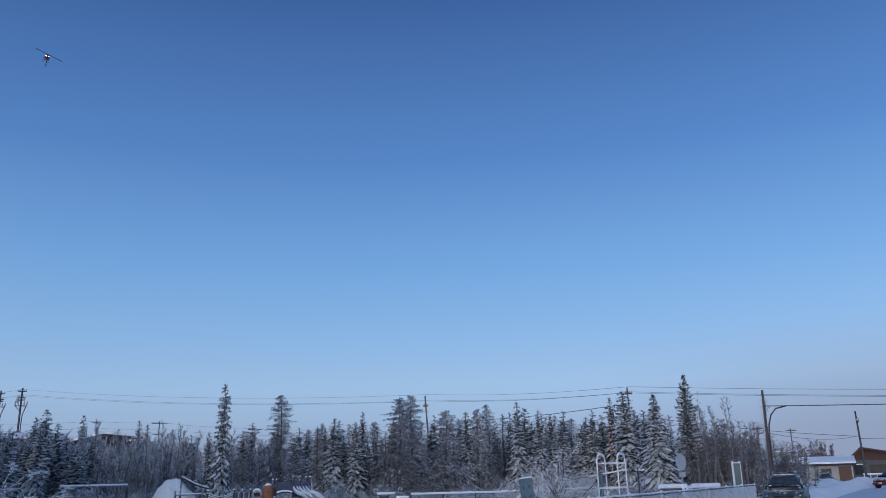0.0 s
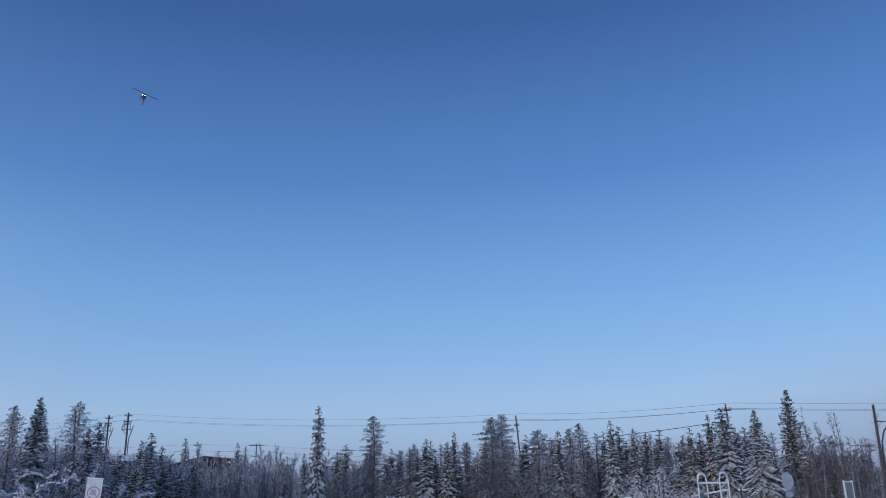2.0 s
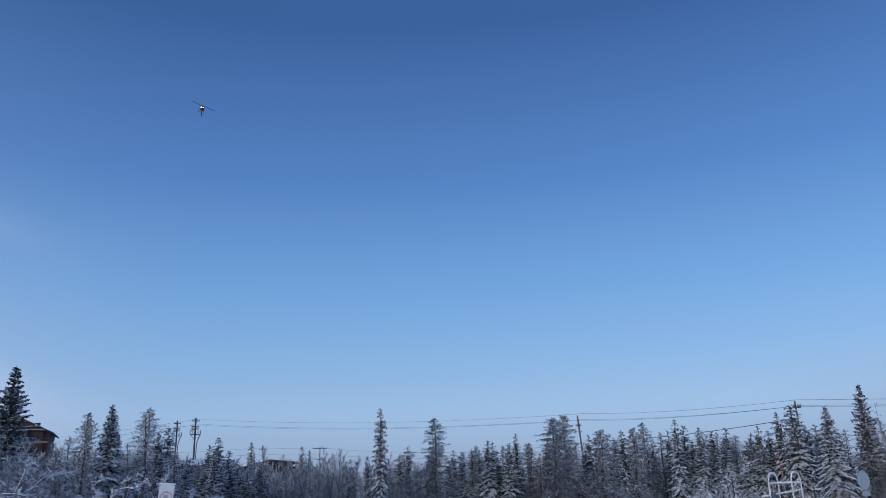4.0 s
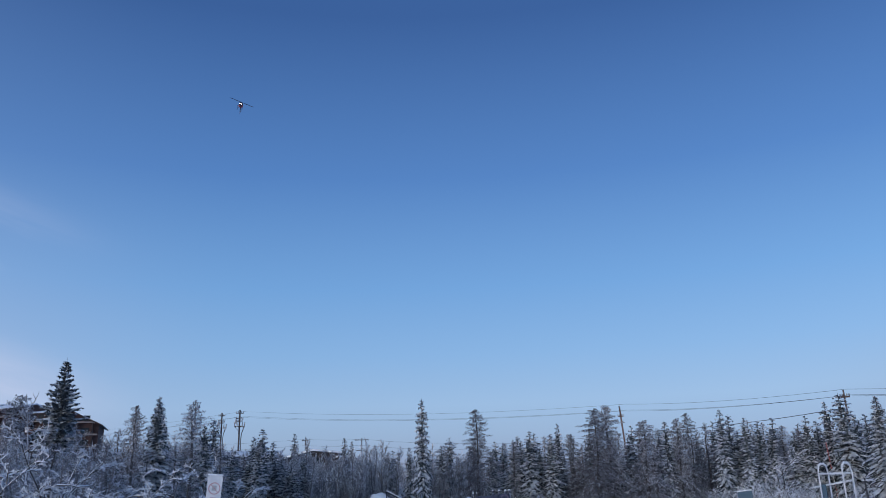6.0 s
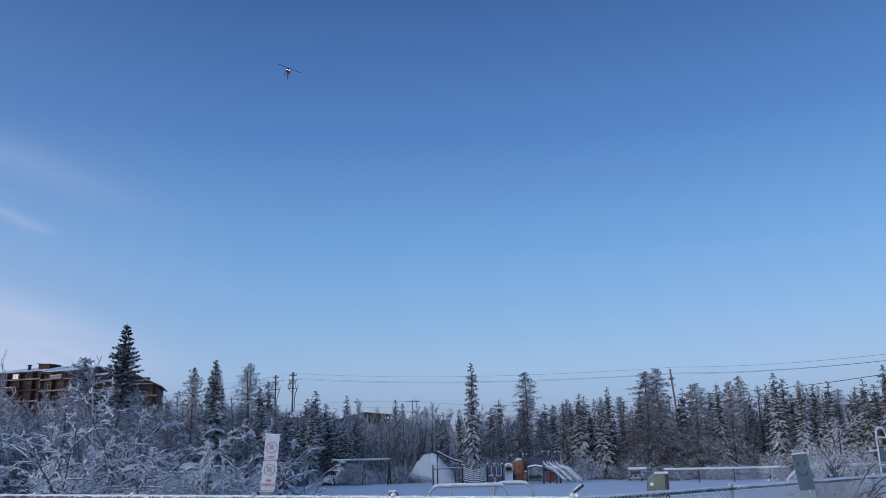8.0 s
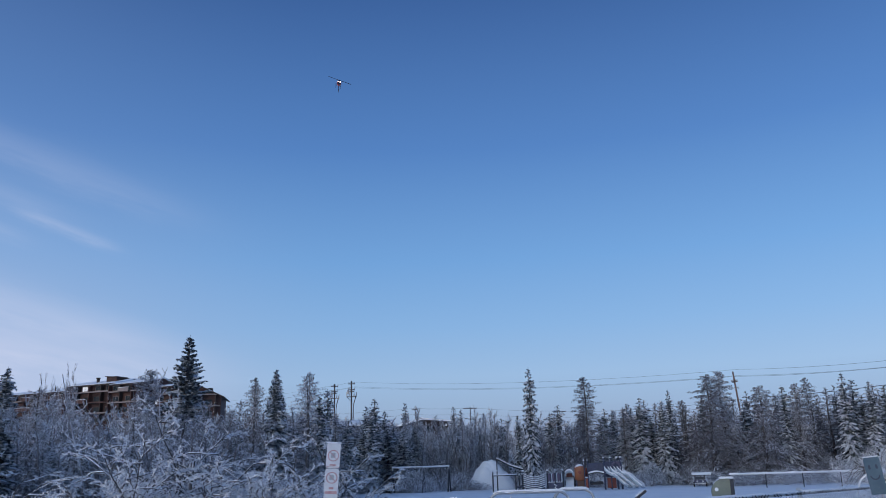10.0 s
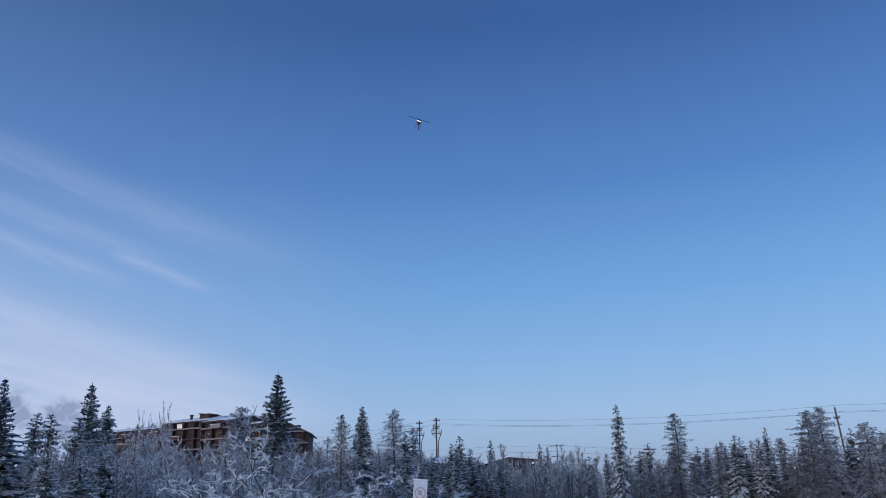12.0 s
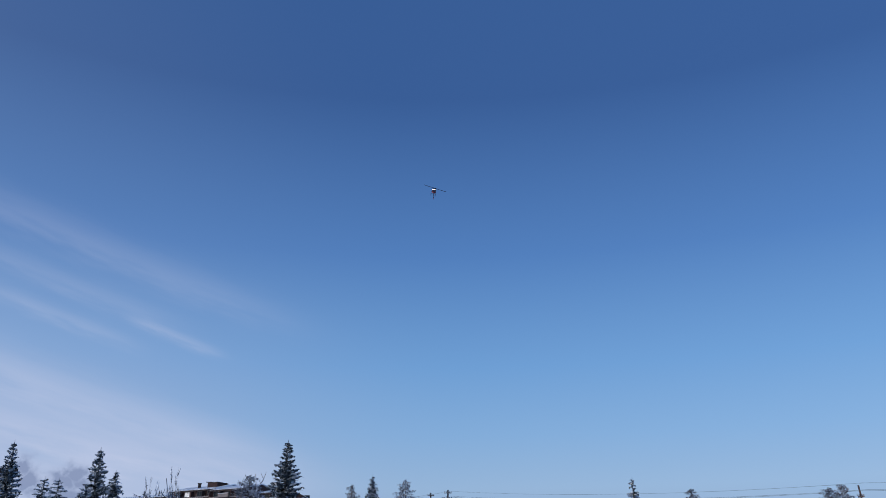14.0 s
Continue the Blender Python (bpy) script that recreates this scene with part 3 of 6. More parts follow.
def birch(seed, height=7.0, width=2.6, stems=3, mat=None, name="birch_tree", label="bare birch with pale frosted twigs", group="birches of the wood edge", twig=0.30, fine=1.0, per=9):
    """A leafless tree of several rising stems that fork into fine frosted twigs."""
    rnd = random.Random(seed)
    top = thing(name, label, "tree", group)
    wood, tw = Shape(), Shape()
    for s in range(stems):
        a, r = 6.283 * s / stems + rnd.uniform(-0.5, 0.5), width * 0.28
        h = height * rnd.uniform(0.72, 1.0) if s else height
        pts = [Vector((math.cos(a) * r * (0.15 + 0.85 * q ** 0.8) + rnd.uniform(-0.06, 0.06), math.sin(a) * r * (0.15 + 0.85 * q ** 0.8) + rnd.uniform(-0.06, 0.06), h * q - 0.08)) for q in (0, 0.2, 0.4, 0.6, 0.8, 1)]
        wood.tube(pts, [0.07, 0.06, 0.05, 0.035, 0.022, 0.008], 5)
        for _ in range(int(104 / stems) + 12):
            q = rnd.uniform(0.10, 0.98)
            i = min(4, int(q * 5))
            root = pts[i].lerp(pts[i + 1], q * 5 - i)
            b = rnd.uniform(0, 6.283)
            ln = width * 0.36 * (1.15 - 0.75 * q) * rnd.uniform(0.5, 1.2)
            d = Vector((math.cos(b), math.sin(b), rnd.uniform(0.5, 2.0))).normalized()
            end = root + d * ln
            wide = d.orthogonal().normalized() * 0.018
            wood.face(root - wide, root + wide, end)
            for j in range(per):
                u = rnd.uniform(0.05, 1.0)
                c = root.lerp(end, u)
                t = (d * rnd.uniform(0.0, 0.9) + Vector((rnd.uniform(-1, 1), rnd.uniform(-1, 1), rnd.uniform(-0.7, 1.1)))).normalized()
                e = t.orthogonal().normalized() * rnd.uniform(0.016, 0.04) * fine
                tw.face(c - e, c + e, c + t * rnd.uniform(0.4, 1.2) * twig)
    part("trunk", wood, FROST_BARK, top)
    part("crown", tw, mat or BIRCH_TWIGS, top)
    return top


def willow(seed, height=2.6, width=3.0, shoots=13, heavy=1.15, pads=0.55):
    """A dense arching shrub whose every twig carries a thick coat of hoar frost and pads of snow."""
    rnd = random.Random(seed)
    top = thing("willow_bush", "bare willow shrub, every twig white with hoar frost", "bush", "frosted shrubs")
    wood, frost = Shape(), Shape()

    def twig(p, d, ln, rad, level):
        n = (6, 4, 3)[level]
        pts, c, way = [p], p, d
        for k in range(n):
            way = (way + Vector((rnd.uniform(-0.5, 0.5), rnd.uniform(-0.5, 0.5), rnd.uniform(-0.46, 0.2)))).normalized()
            c = c + way * ln / n
            pts.append(c)
        rr = [rad * (1 - 0.6 * k / n) for k in range(n + 1)]
        if level < 2:
            wood.tube(pts, rr, 4, False)
        coat = (0.55, 0.95, 1.1)[level] * heavy
        for k in range(n):
            up = Vector((0, 0, rad * 0.75 * (level < 2)))
            frost.tube([pts[k] + up, pts[k + 1] + up], [rr[k] * rnd.uniform(0.7, 1.5) * coat, rr[k + 1] * rnd.uniform(0.6, 1.3) * coat], 3, False)
            if rnd.random() < pads:
                w = rnd.uniform(0.014, 0.030) * heavy
                e = (pts[k + 1] - pts[k]).normalized()
                o = e.orthogonal().normalized()
                frost.lump(pts[k].lerp(pts[k + 1], rnd.random()) + Vector((0, 0, w * 0.3)), e * w * rnd.uniform(0.9, 1.4), o * w, w * 1.2)
        for _ in range((7, 6, 2)[level]):
            u = rnd.uniform(0.25, 1.0) * n
            i = min(n - 1, int(u))
            q = pts[i].lerp(pts[i + 1], u - i)
            nd = ((pts[i + 1] - pts[i]).normalized() * 0.7 + Vector((rnd.uniform(-1, 1), rnd.uniform(-1, 1), rnd.uniform(-0.4, 0.7)))).normalized()
            if level == 2:
                frost.tube([q, q + nd * rnd.uniform(0.04, 0.10)], [0.012 * heavy, 0.007 * heavy], 3, False)
            else:
                twig(q, nd, (ln * rnd.uniform(0.22, 0.42), rnd.uniform(0.09, 0.22))[level], (0.013, 0.012)[level] * heavy, level + 1)

    for s in range(shoots):
        a = 6.283 * s / shoots + rnd.uniform(-0.6, 0.6)
        r = rnd.uniform(0, 0.3)
        out = rnd.uniform(0.1, 0.95) * width / height
        d = Vector((math.cos(a) * out, math.sin(a) * out, 1)).normalized()
        twig(Vector((math.cos(a) * r, math.sin(a) * r, -0.05)), d, height * rnd.uniform(0.65, 1.15), rnd.uniform(0.016, 0.024), 0)
    part("trunk", wood, BARK, top)
    part("frosted_crown", frost, HOAR, top)
    return top


def sapling(seed, height=5.0):
    """A lone leader with a few rising side shoots, coated in rime."""
    rnd = random.Random(seed)
    top = thing("sapling", "thin leafless sapling with rime-coated upright shoots", "sapling", "frosted saplings")
    wood, frost = Shape(), Shape()

    def shoot(p, d, ln, rad, level):
        pts, c, way = [p], p, d
        for k in range(5):
            way = (way + Vector((rnd.uniform(-0.12, 0.12), rnd.uniform(-0.12, 0.12), 0.12 * level))).normalized()
            c = c + way * ln / 5
            pts.append(c)
        wood.tube(pts, [rad * (1 - 0.15 * k) for k in range(6)], 5, False)
        frost.tube([p_ + Vector((0, 0, rad * 0.5)) for p_ in pts], [rad * (1.15 - 0.1 * k) * rnd.uniform(0.7, 1.3) for k in range(6)], 4, False)
        if level < 2:
            for j in range((11, 4)[level]):
                u = rnd.uniform(0.25, 0.97) * 5
                i = min(4, int(u))
                a = rnd.uniform(0, 6.283)
                shoot(pts[i].lerp(pts[i + 1], u - i), Vector((math.cos(a), math.sin(a), rnd.uniform(0.3, 1.0))).normalized(), (0.85, 0.3)[level] * rnd.uniform(0.5, 1.1) * (1.3 - u / 6), (0.011, 0.008)[level], level + 1)

    shoot(Vector((0, 0, -0.1)), Vector((0, 0, 1)), height, 0.018, 0)
    part("trunk", wood, FROST_BARK, top)
    part("frosted_crown", frost, BIRCH_TWIGS, top)
    return top


def thicket(seed, height=2.0, width=2.6):
    """A low tangle of frosted brush for the foot of the wood."""
    rnd = random.Random(seed)
    top = thing("brush", "low tangle of frosted leafless brush", "bush", "brush along the wood edge")
    tw = Shape()
    for k in range(620):
        a, r = rnd.uniform(0, 6.283), width / 2 * math.sqrt(rnd.random())
        z = height * rnd.random() * (1 - (r / (width / 2)) ** 2 * 0.75)
        c = Vector((math.cos(a) * r, math.sin(a) * r, z))
        d = Vector((rnd.uniform(-0.8, 0.8), rnd.uniform(-0.8, 0.8), rnd.uniform(-0.1, 1))).normalized()
        e = d.orthogonal().normalized() * rnd.uniform(0.012, 0.028)
        tw.face(c - e, c + e, c + d * rnd.uniform(0.25, 0.6))
    for k in range(24):
        a, r = rnd.uniform(0, 6.283), width / 2 * rnd.random()
        tw.tube([(0.2 * r * math.cos(a), 0.2 * r * math.sin(a), -0.05), (r * math.cos(a), r * math.sin(a), height * rnd.uniform(0.5, 1.05))], [0.016, 0.005], 3, False)
    part("crown", tw, BIRCH_TWIGS, top)
    return top


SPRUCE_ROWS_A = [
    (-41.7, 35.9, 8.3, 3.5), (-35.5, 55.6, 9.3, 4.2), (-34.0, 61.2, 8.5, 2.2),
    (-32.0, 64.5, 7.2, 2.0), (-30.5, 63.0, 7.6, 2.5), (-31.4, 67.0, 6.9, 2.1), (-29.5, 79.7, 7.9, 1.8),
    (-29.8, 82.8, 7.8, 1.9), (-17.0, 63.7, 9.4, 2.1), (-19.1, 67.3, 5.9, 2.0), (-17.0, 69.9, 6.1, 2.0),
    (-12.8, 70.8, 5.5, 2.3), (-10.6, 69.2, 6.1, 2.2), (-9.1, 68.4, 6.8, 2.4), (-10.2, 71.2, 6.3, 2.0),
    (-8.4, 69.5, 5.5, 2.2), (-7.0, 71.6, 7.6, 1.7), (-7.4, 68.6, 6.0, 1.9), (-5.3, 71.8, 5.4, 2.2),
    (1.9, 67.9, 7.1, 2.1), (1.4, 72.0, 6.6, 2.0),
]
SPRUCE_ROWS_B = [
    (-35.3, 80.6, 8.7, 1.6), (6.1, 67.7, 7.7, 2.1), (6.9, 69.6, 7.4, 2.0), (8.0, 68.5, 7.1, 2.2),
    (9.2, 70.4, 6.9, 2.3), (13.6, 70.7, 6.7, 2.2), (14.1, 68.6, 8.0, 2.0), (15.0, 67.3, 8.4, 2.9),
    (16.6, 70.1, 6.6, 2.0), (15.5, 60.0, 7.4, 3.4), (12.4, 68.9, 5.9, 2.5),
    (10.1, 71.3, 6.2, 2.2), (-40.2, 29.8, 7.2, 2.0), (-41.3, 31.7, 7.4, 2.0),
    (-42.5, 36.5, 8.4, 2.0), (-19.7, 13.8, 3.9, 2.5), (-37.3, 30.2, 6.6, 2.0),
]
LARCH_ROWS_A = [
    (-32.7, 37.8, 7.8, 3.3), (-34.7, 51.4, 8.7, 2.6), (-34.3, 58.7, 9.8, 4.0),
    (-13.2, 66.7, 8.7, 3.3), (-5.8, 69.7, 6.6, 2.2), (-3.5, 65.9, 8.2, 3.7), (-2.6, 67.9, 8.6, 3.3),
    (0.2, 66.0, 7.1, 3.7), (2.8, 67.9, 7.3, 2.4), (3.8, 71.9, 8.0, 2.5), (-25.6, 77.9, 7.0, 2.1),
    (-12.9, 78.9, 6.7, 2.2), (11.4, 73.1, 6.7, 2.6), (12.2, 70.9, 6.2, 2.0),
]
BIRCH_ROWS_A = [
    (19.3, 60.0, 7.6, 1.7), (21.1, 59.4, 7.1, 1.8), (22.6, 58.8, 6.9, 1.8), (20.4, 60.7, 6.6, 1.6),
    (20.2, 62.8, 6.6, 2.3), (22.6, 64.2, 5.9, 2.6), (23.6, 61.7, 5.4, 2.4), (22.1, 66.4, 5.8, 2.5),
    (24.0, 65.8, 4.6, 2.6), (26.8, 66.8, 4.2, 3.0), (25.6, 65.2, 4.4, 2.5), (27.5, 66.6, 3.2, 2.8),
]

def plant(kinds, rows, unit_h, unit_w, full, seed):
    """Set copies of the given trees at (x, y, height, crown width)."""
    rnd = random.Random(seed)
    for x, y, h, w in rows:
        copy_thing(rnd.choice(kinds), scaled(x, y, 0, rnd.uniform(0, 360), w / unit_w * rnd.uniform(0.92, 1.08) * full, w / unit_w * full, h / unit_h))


YOUNG = dict(name="young_birch", label="young leafless birch clump white with frost", group="frosted birch thicket")
spruces = [spruce(11, spire=0.48, per=8, fine=2, snowy=0.8), spruce(12, spire=0.38, tiers=32, per=8, fine=2, snowy=0.85), spruce(13, spire=0.6, snowy=0.75, per=8, fine=2), spruce(14, spire=0.45, tiers=30, per=9, fine=2), spruce(15, spire=0.34, snowy=0.9, per=8, fine=2)]
back_spruces = [spruce(26, spire=0.5, tiers=24, per=7), spruce(27, spire=0.4, tiers=24, per=7, snowy=0.9)]
larches = [larch(21), larch(22), larch(23)]
full_larches = [larch(24, 8.0, 3.6, 180, 1.45), larch(25, 8.0, 3.6, 165, 1.45)]
birches = [birch(31, mat=BARE_TWIGS, twig=0.26, fine=0.36, per=15), birch(32, stems=2, mat=BARE_TWIGS, twig=0.26, fine=0.36, per=15), birch(33, stems=4, mat=BARE_TWIGS, twig=0.26, fine=0.36, per=14)]
wide_spruces = [spruce(16, 8.5, 4.0, 38, 0.55, 0.70, 13), spruce(17, 8.5, 4.0, 36, 0.5, 0.78, 13)]
open_spruces = [spruce(18, 8.5, 4.0, 36, 0.9, 0.85, 15, lift=0.22, gap=0.7, fine=4), spruce(19, 8.5, 3.6, 36, 0.9, 0.8, 14, lift=0.16, gap=0.6, fine=4)]
young = [birch(41, 5.0, 3.2, 5, twig=0.22, fine=0.40, per=27, **YOUNG), birch(42, 5.0, 3.4, 6, twig=0.24, fine=0.40, per=27, **YOUNG)]
near_young = [birch(43, 5.0, 3.4, 6, twig=0.20, fine=0.44, per=19, **YOUNG), birch(44, 5.0, 3.0, 4, twig=0.22, fine=0.44, per=21, **YOUNG)]
RUDDY = birch(45, 6.0, 3.6, 6, mat=RUDDY_TWIGS, name="round_tree", label="leafless reddish-grey tree with a round crown", group="trees behind the bungalow", twig=0.28, fine=0.9, per=30)
willows = [willow(51), willow(52, shoots=11), willow(53, shoots=13)]
round_willows = [willow(54, 1.9, 1.3, 22, 0.52, 0.08), willow(55, 1.9, 1.3, 21, 0.52, 0.08)]
brushes = [thicket(61), thicket(62), thicket(63)]
saplings = [sapling(71), sapling(72)]
# the first of each kind stands in the wood too
for ob, m in zip(full_larches + wide_spruces + open_spruces + back_spruces + spruces, [(-14, 143), (0, 144), (-8, 140), (-3, 141), (-17, 138), (6, 139), (-24, 142), (-36, 140), (-12, 130), (2, 132), (10, 133), (-22, 135), (-30, 136)]):
    ob.matrix_basis = pose(m[0], m[1], 0)
for ob, m in zip([RUDDY] + larches + birches + young + near_young + round_willows + saplings + willows + brushes, [(59.4, 97), (-20, 96), (-28, 97), (-13, 97), (9, 97), (-9, 94), (3, 95), (-6, 92), (6, 91), (-16, 93), (-26, 92), (14, 92), (-34, 92), (18, 92), (22, 92), (-36, 80), (-38, 82), (-40, 84), (-10, 84), (-2, 85), (6, 86)]):
    ob.matrix_basis = pose(m[0], m[1] + 36, 0)

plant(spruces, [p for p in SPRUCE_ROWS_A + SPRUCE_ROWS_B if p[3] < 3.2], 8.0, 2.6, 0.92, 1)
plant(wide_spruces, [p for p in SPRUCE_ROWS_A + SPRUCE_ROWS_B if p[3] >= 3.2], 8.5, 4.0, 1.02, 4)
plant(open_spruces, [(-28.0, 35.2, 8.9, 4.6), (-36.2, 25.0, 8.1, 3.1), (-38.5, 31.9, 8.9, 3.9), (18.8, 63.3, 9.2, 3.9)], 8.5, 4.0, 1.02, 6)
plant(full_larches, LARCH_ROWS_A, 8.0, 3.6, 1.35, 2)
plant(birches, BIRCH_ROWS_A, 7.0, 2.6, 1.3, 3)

for x, y in ((58.4, 130.0), (56.6, 131.0), (60.2, 130.6)):
    copy_thing(RUDDY, scaled(x, y, 0, x * 40, 0.85, 0.85, 6.3 / 6 - 0.1 * (x != 58.4)))

# the wood behind its front row, and the brush at its foot
fill = random.Random(77)
for k in range(70):
    a, d = fill.uniform(-36, 15), fill.uniform(73, 98)
    x, y = d * math.sin(radians(a)), d * math.cos(radians(a))
    h = 1.6 + d * math.tan(radians(fill.uniform(3.2, 4.1) if a > -14 else fill.uniform(2.4, 3.3)))
    src = fill.choice(back_spruces * 2 + larches + birches * 3)
    u = 7.0 if src in birches else 8.0
    w = fill.uniform(0.9, 1.25)
    copy_thing(src, scaled(x, y, 0, fill.uniform(0, 360), w, w, h / u))
for k in range(74):
    a, d = -36 + 56 * (k + fill.random()) / 74, fill.uniform(65, 72)
    if -21 < a < -16 and d < 70:
        d += 6
    x, y = d * math.sin(radians(a)), d * math.cos(radians(a))
    copy_thing(fill.choice(brushes), scaled(x, y, 0, fill.uniform(0, 360), fill.uniform(0.8, 1.3), fill.uniform(0.8, 1.3), fill.uniform(0.5, 1.0)))
# a taller second row that closes the wood
for k in range(44):
    a, d = -10 + 25.5 * (k + fill.random()) / 44, fill.uniform(69, 80)
    x, y = d * math.sin(radians(a)), d * math.cos(radians(a))
    src = fill.choice(back_spruces * 3 + larches)
    w = fill.uniform(0.8, 1.15)
    copy_thing(src, scaled(x, y, 0, fill.uniform(0, 360), w, w, (1.6 + d * math.tan(radians(fill.uniform(3.3, 4.5)))) / 8))
# small spruces among the birches by the street
for x, y, h in ((17.8, 70, 5.6), (20.2, 69, 5.0), (22.4, 70, 4.6), (24.6, 71, 3.8), (21.4, 72, 5.2)):
    copy_thing(fill.choice(back_spruces), scaled(x, y, 0, fill.uniform(0, 360), 1, 1, h / 8))
# frosted birches behind the playground
for k in range(14):
    a, d = -16.2 + 5.2 * (k + fill.random()) / 14, fill.uniform(70, 90)
    copy_thing(fill.choice(young), scaled(d * math.sin(radians(a)), d * math.cos(radians(a)), 0, fill.uniform(0, 360), 1.0, 1.0, (1.6 + d * math.tan(radians(fill.uniform(2.4, 3.7)))) / 5))
# low pale brush along the back of the field
for k in range(46):
    a, d = -4 + 24 * (k + fill.random()) / 46, fill.uniform(60, 65)
    x, y = d * math.sin(radians(a)), d * math.cos(radians(a))
    if math.hypot(x + 4.3, y - 60) > 2.4:      # clear of the play jeep
        copy_thing(fill.choice(brushes), scaled(x, y, 0, fill.uniform(0, 360), 0.9, 0.9, fill.uniform(0.35, 0.6)))
# birch thicket before the wood
for k in range(56):
    a, d = fill.uniform(-34, -16), fill.uniform(71, 84)
    x, y = d * math.sin(radians(a)), d * math.cos(radians(a))
    copy_thing(fill.choice(young), scaled(x, y, 0, fill.uniform(0, 360), 1.2, 1.2, (1.6 + d * math.tan(radians(fill.uniform(2.8, 4.2) if not -23.0 < a < -20.8 else fill.uniform(2.4, 3.1)))) / 5))
for k in range(58):
    a, d = fill.uniform(15.5, 23.8), fill.uniform(62, 78)
    x, y = d * math.sin(radians(a)), d * math.cos(radians(a))
    copy_thing(fill.choice(birches), scaled(x, y, 0, fill.uniform(0, 360), 1.0, 1.0, (1.6 + d * math.tan(radians(fill.uniform(0.9, 3.4) * (1 if a < 21 else 0.6)))) / 7))
for x, y, h in ((-24.0, 64.3, 0.8), (-23.2, 63.6, 0.7), (-24.6, 65.5, 1.0), (-19.0, 66.8, 0.7), (-22.6, 64.4, 0.45), (-21.6, 63.9, 0.3)):
    copy_thing(fill.choice(brushes), scaled(x, y, 0, fill.uniform(0, 360), 0.8, 0.8, h))
# frosted birch thicket on the rise towards the apartment house, with snowy spruces towards the field
for k in range(64):
    a, d = fill.uniform(-62, -31), fill.uniform(26, 52)
    if a > -35.5:
        d = fill.uniform(44, 62)
    x, y = d * math.sin(radians(a)), d * math.cos(radians(a))
    h = 1.6 + d * math.tan(radians(fill.uniform(1.5, 3.0) if a < -53 else fill.uniform(3.0, 4.9) if a < -36 else fill.uniform(1.4, 3.9)))
    src, u, w = (fill.choice(near_young), 5.0, 0.9) if a <= -35.5 else (fill.choice(spruces), 8.0, fill.uniform(0.7, 1.1))
    copy_thing(src, scaled(x, y, 0, fill.uniform(0, 360), w, w, h / u))
for k in range(22):
    a, d = fill.uniform(-37, -27.5), fill.uniform(48, 64)
    x, y = d * math.sin(radians(a)), d * math.cos(radians(a))
    w = fill.uniform(0.8, 1.1)
    copy_thing(fill.choice(spruces[:2] + larches * 2), scaled(x, y, 0, fill.uniform(0, 360), w, w, (1.6 + d * math.tan(radians(fill.uniform(2.6, 4.4)))) / 8))
for x, y, h in ((-44.6, 112.0, 8.4), (-43.4, 110.0, 8.0), (-46.5, 112.0, 8.2), (-52.0, 50.0, 8.0), (-46.5, 51.0, 7.6), (-49.0, 56.0, 8.4), (-42.0, 52.5, 7.4), (-57.0, 52.0, 8.2), (-39.0, 55.0, 7.2)):
    copy_thing(fill.choice(near_young), scaled(x, y, 0, fill.uniform(0, 360), 0.95, 0.95, h / 5))
# a closed row of them below the windows of the apartment house
for k in range(46):
    a = -63 + 27.5 * (k + fill.random()) / 46
    d = fill.uniform(23, 36)
    x, y = d * math.sin(radians(a)), d * math.cos(radians(a))
    h = 1.6 + d * math.tan(radians(fill.uniform(3.2, 5.0) if a > -53 else fill.uniform(1.6, 3.2)))
    src, u = (fill.choice(near_young), 5.0) if k % 5 else (fill.choice(larches), 7.2)
    copy_thing(src, scaled(x, y, 0, fill.uniform(0, 360), 0.85, 0.85, h / u))
# taller crowns before the apartment house
for a, d, e in ((-46.7, 60, 6.8), (-45.7, 61, 7.1), (-46.2, 63, 6.2), (-48.3, 40, 5.5), (-47.3, 43, 5.7), (-46.1, 41, 5.5), (-45.0, 44, 5.1), (-42.3, 42, 5.4), (-41.2, 40, 5.9), (-38.2, 41, 5.0), (-36.3, 42, 5.0)):
    copy_thing(near_young[d % 2], scaled(d * math.sin(radians(a)), d * math.cos(radians(a)), 0, d * 41, 0.7, 0.7, (1.6 + d * math.tan(radians(e))) / 5))
# dark spruces among them
for a, d, e in ((-52.6, 22, 3.6), (-50.6, 23, 3.2), (-49.2, 25, 3.9), (-46.5, 27, 2.6)):
    copy_thing(spruces[int(d) % 5], scaled(d * math.sin(radians(a)), d * math.cos(radians(a)), 0, d * 31, 0.6, 0.6, (1.6 + d * math.tan(radians(e))) / 8))
# spruces and larches between them and the field
for a, d, e in ((-34.0, 40, 6.2), (-34.9, 44, 5.0), (-32.6, 47, 6.5), (-31.4, 45, 4.6), (-30.4, 42, 6.6), (-29.6, 46, 4.8), (-33.2, 46, 3.6), (-31.0, 50, 3.4), (-35.6, 38, 3.8)):
    src = larches[int(d) % 3] if a in (-34.0, -34.9, -31.4, -30.4, -33.2) else wide_spruces[int(d) % 2]
    w = (0.55 + 0.06 * e) * (1 if src in larches else 0.75)
    copy_thing(src, scaled(d * math.sin(radians(a)), d * math.cos(radians(a)), 0, d * 17, w, w, (1.6 + d * math.tan(radians(e))) / 8))
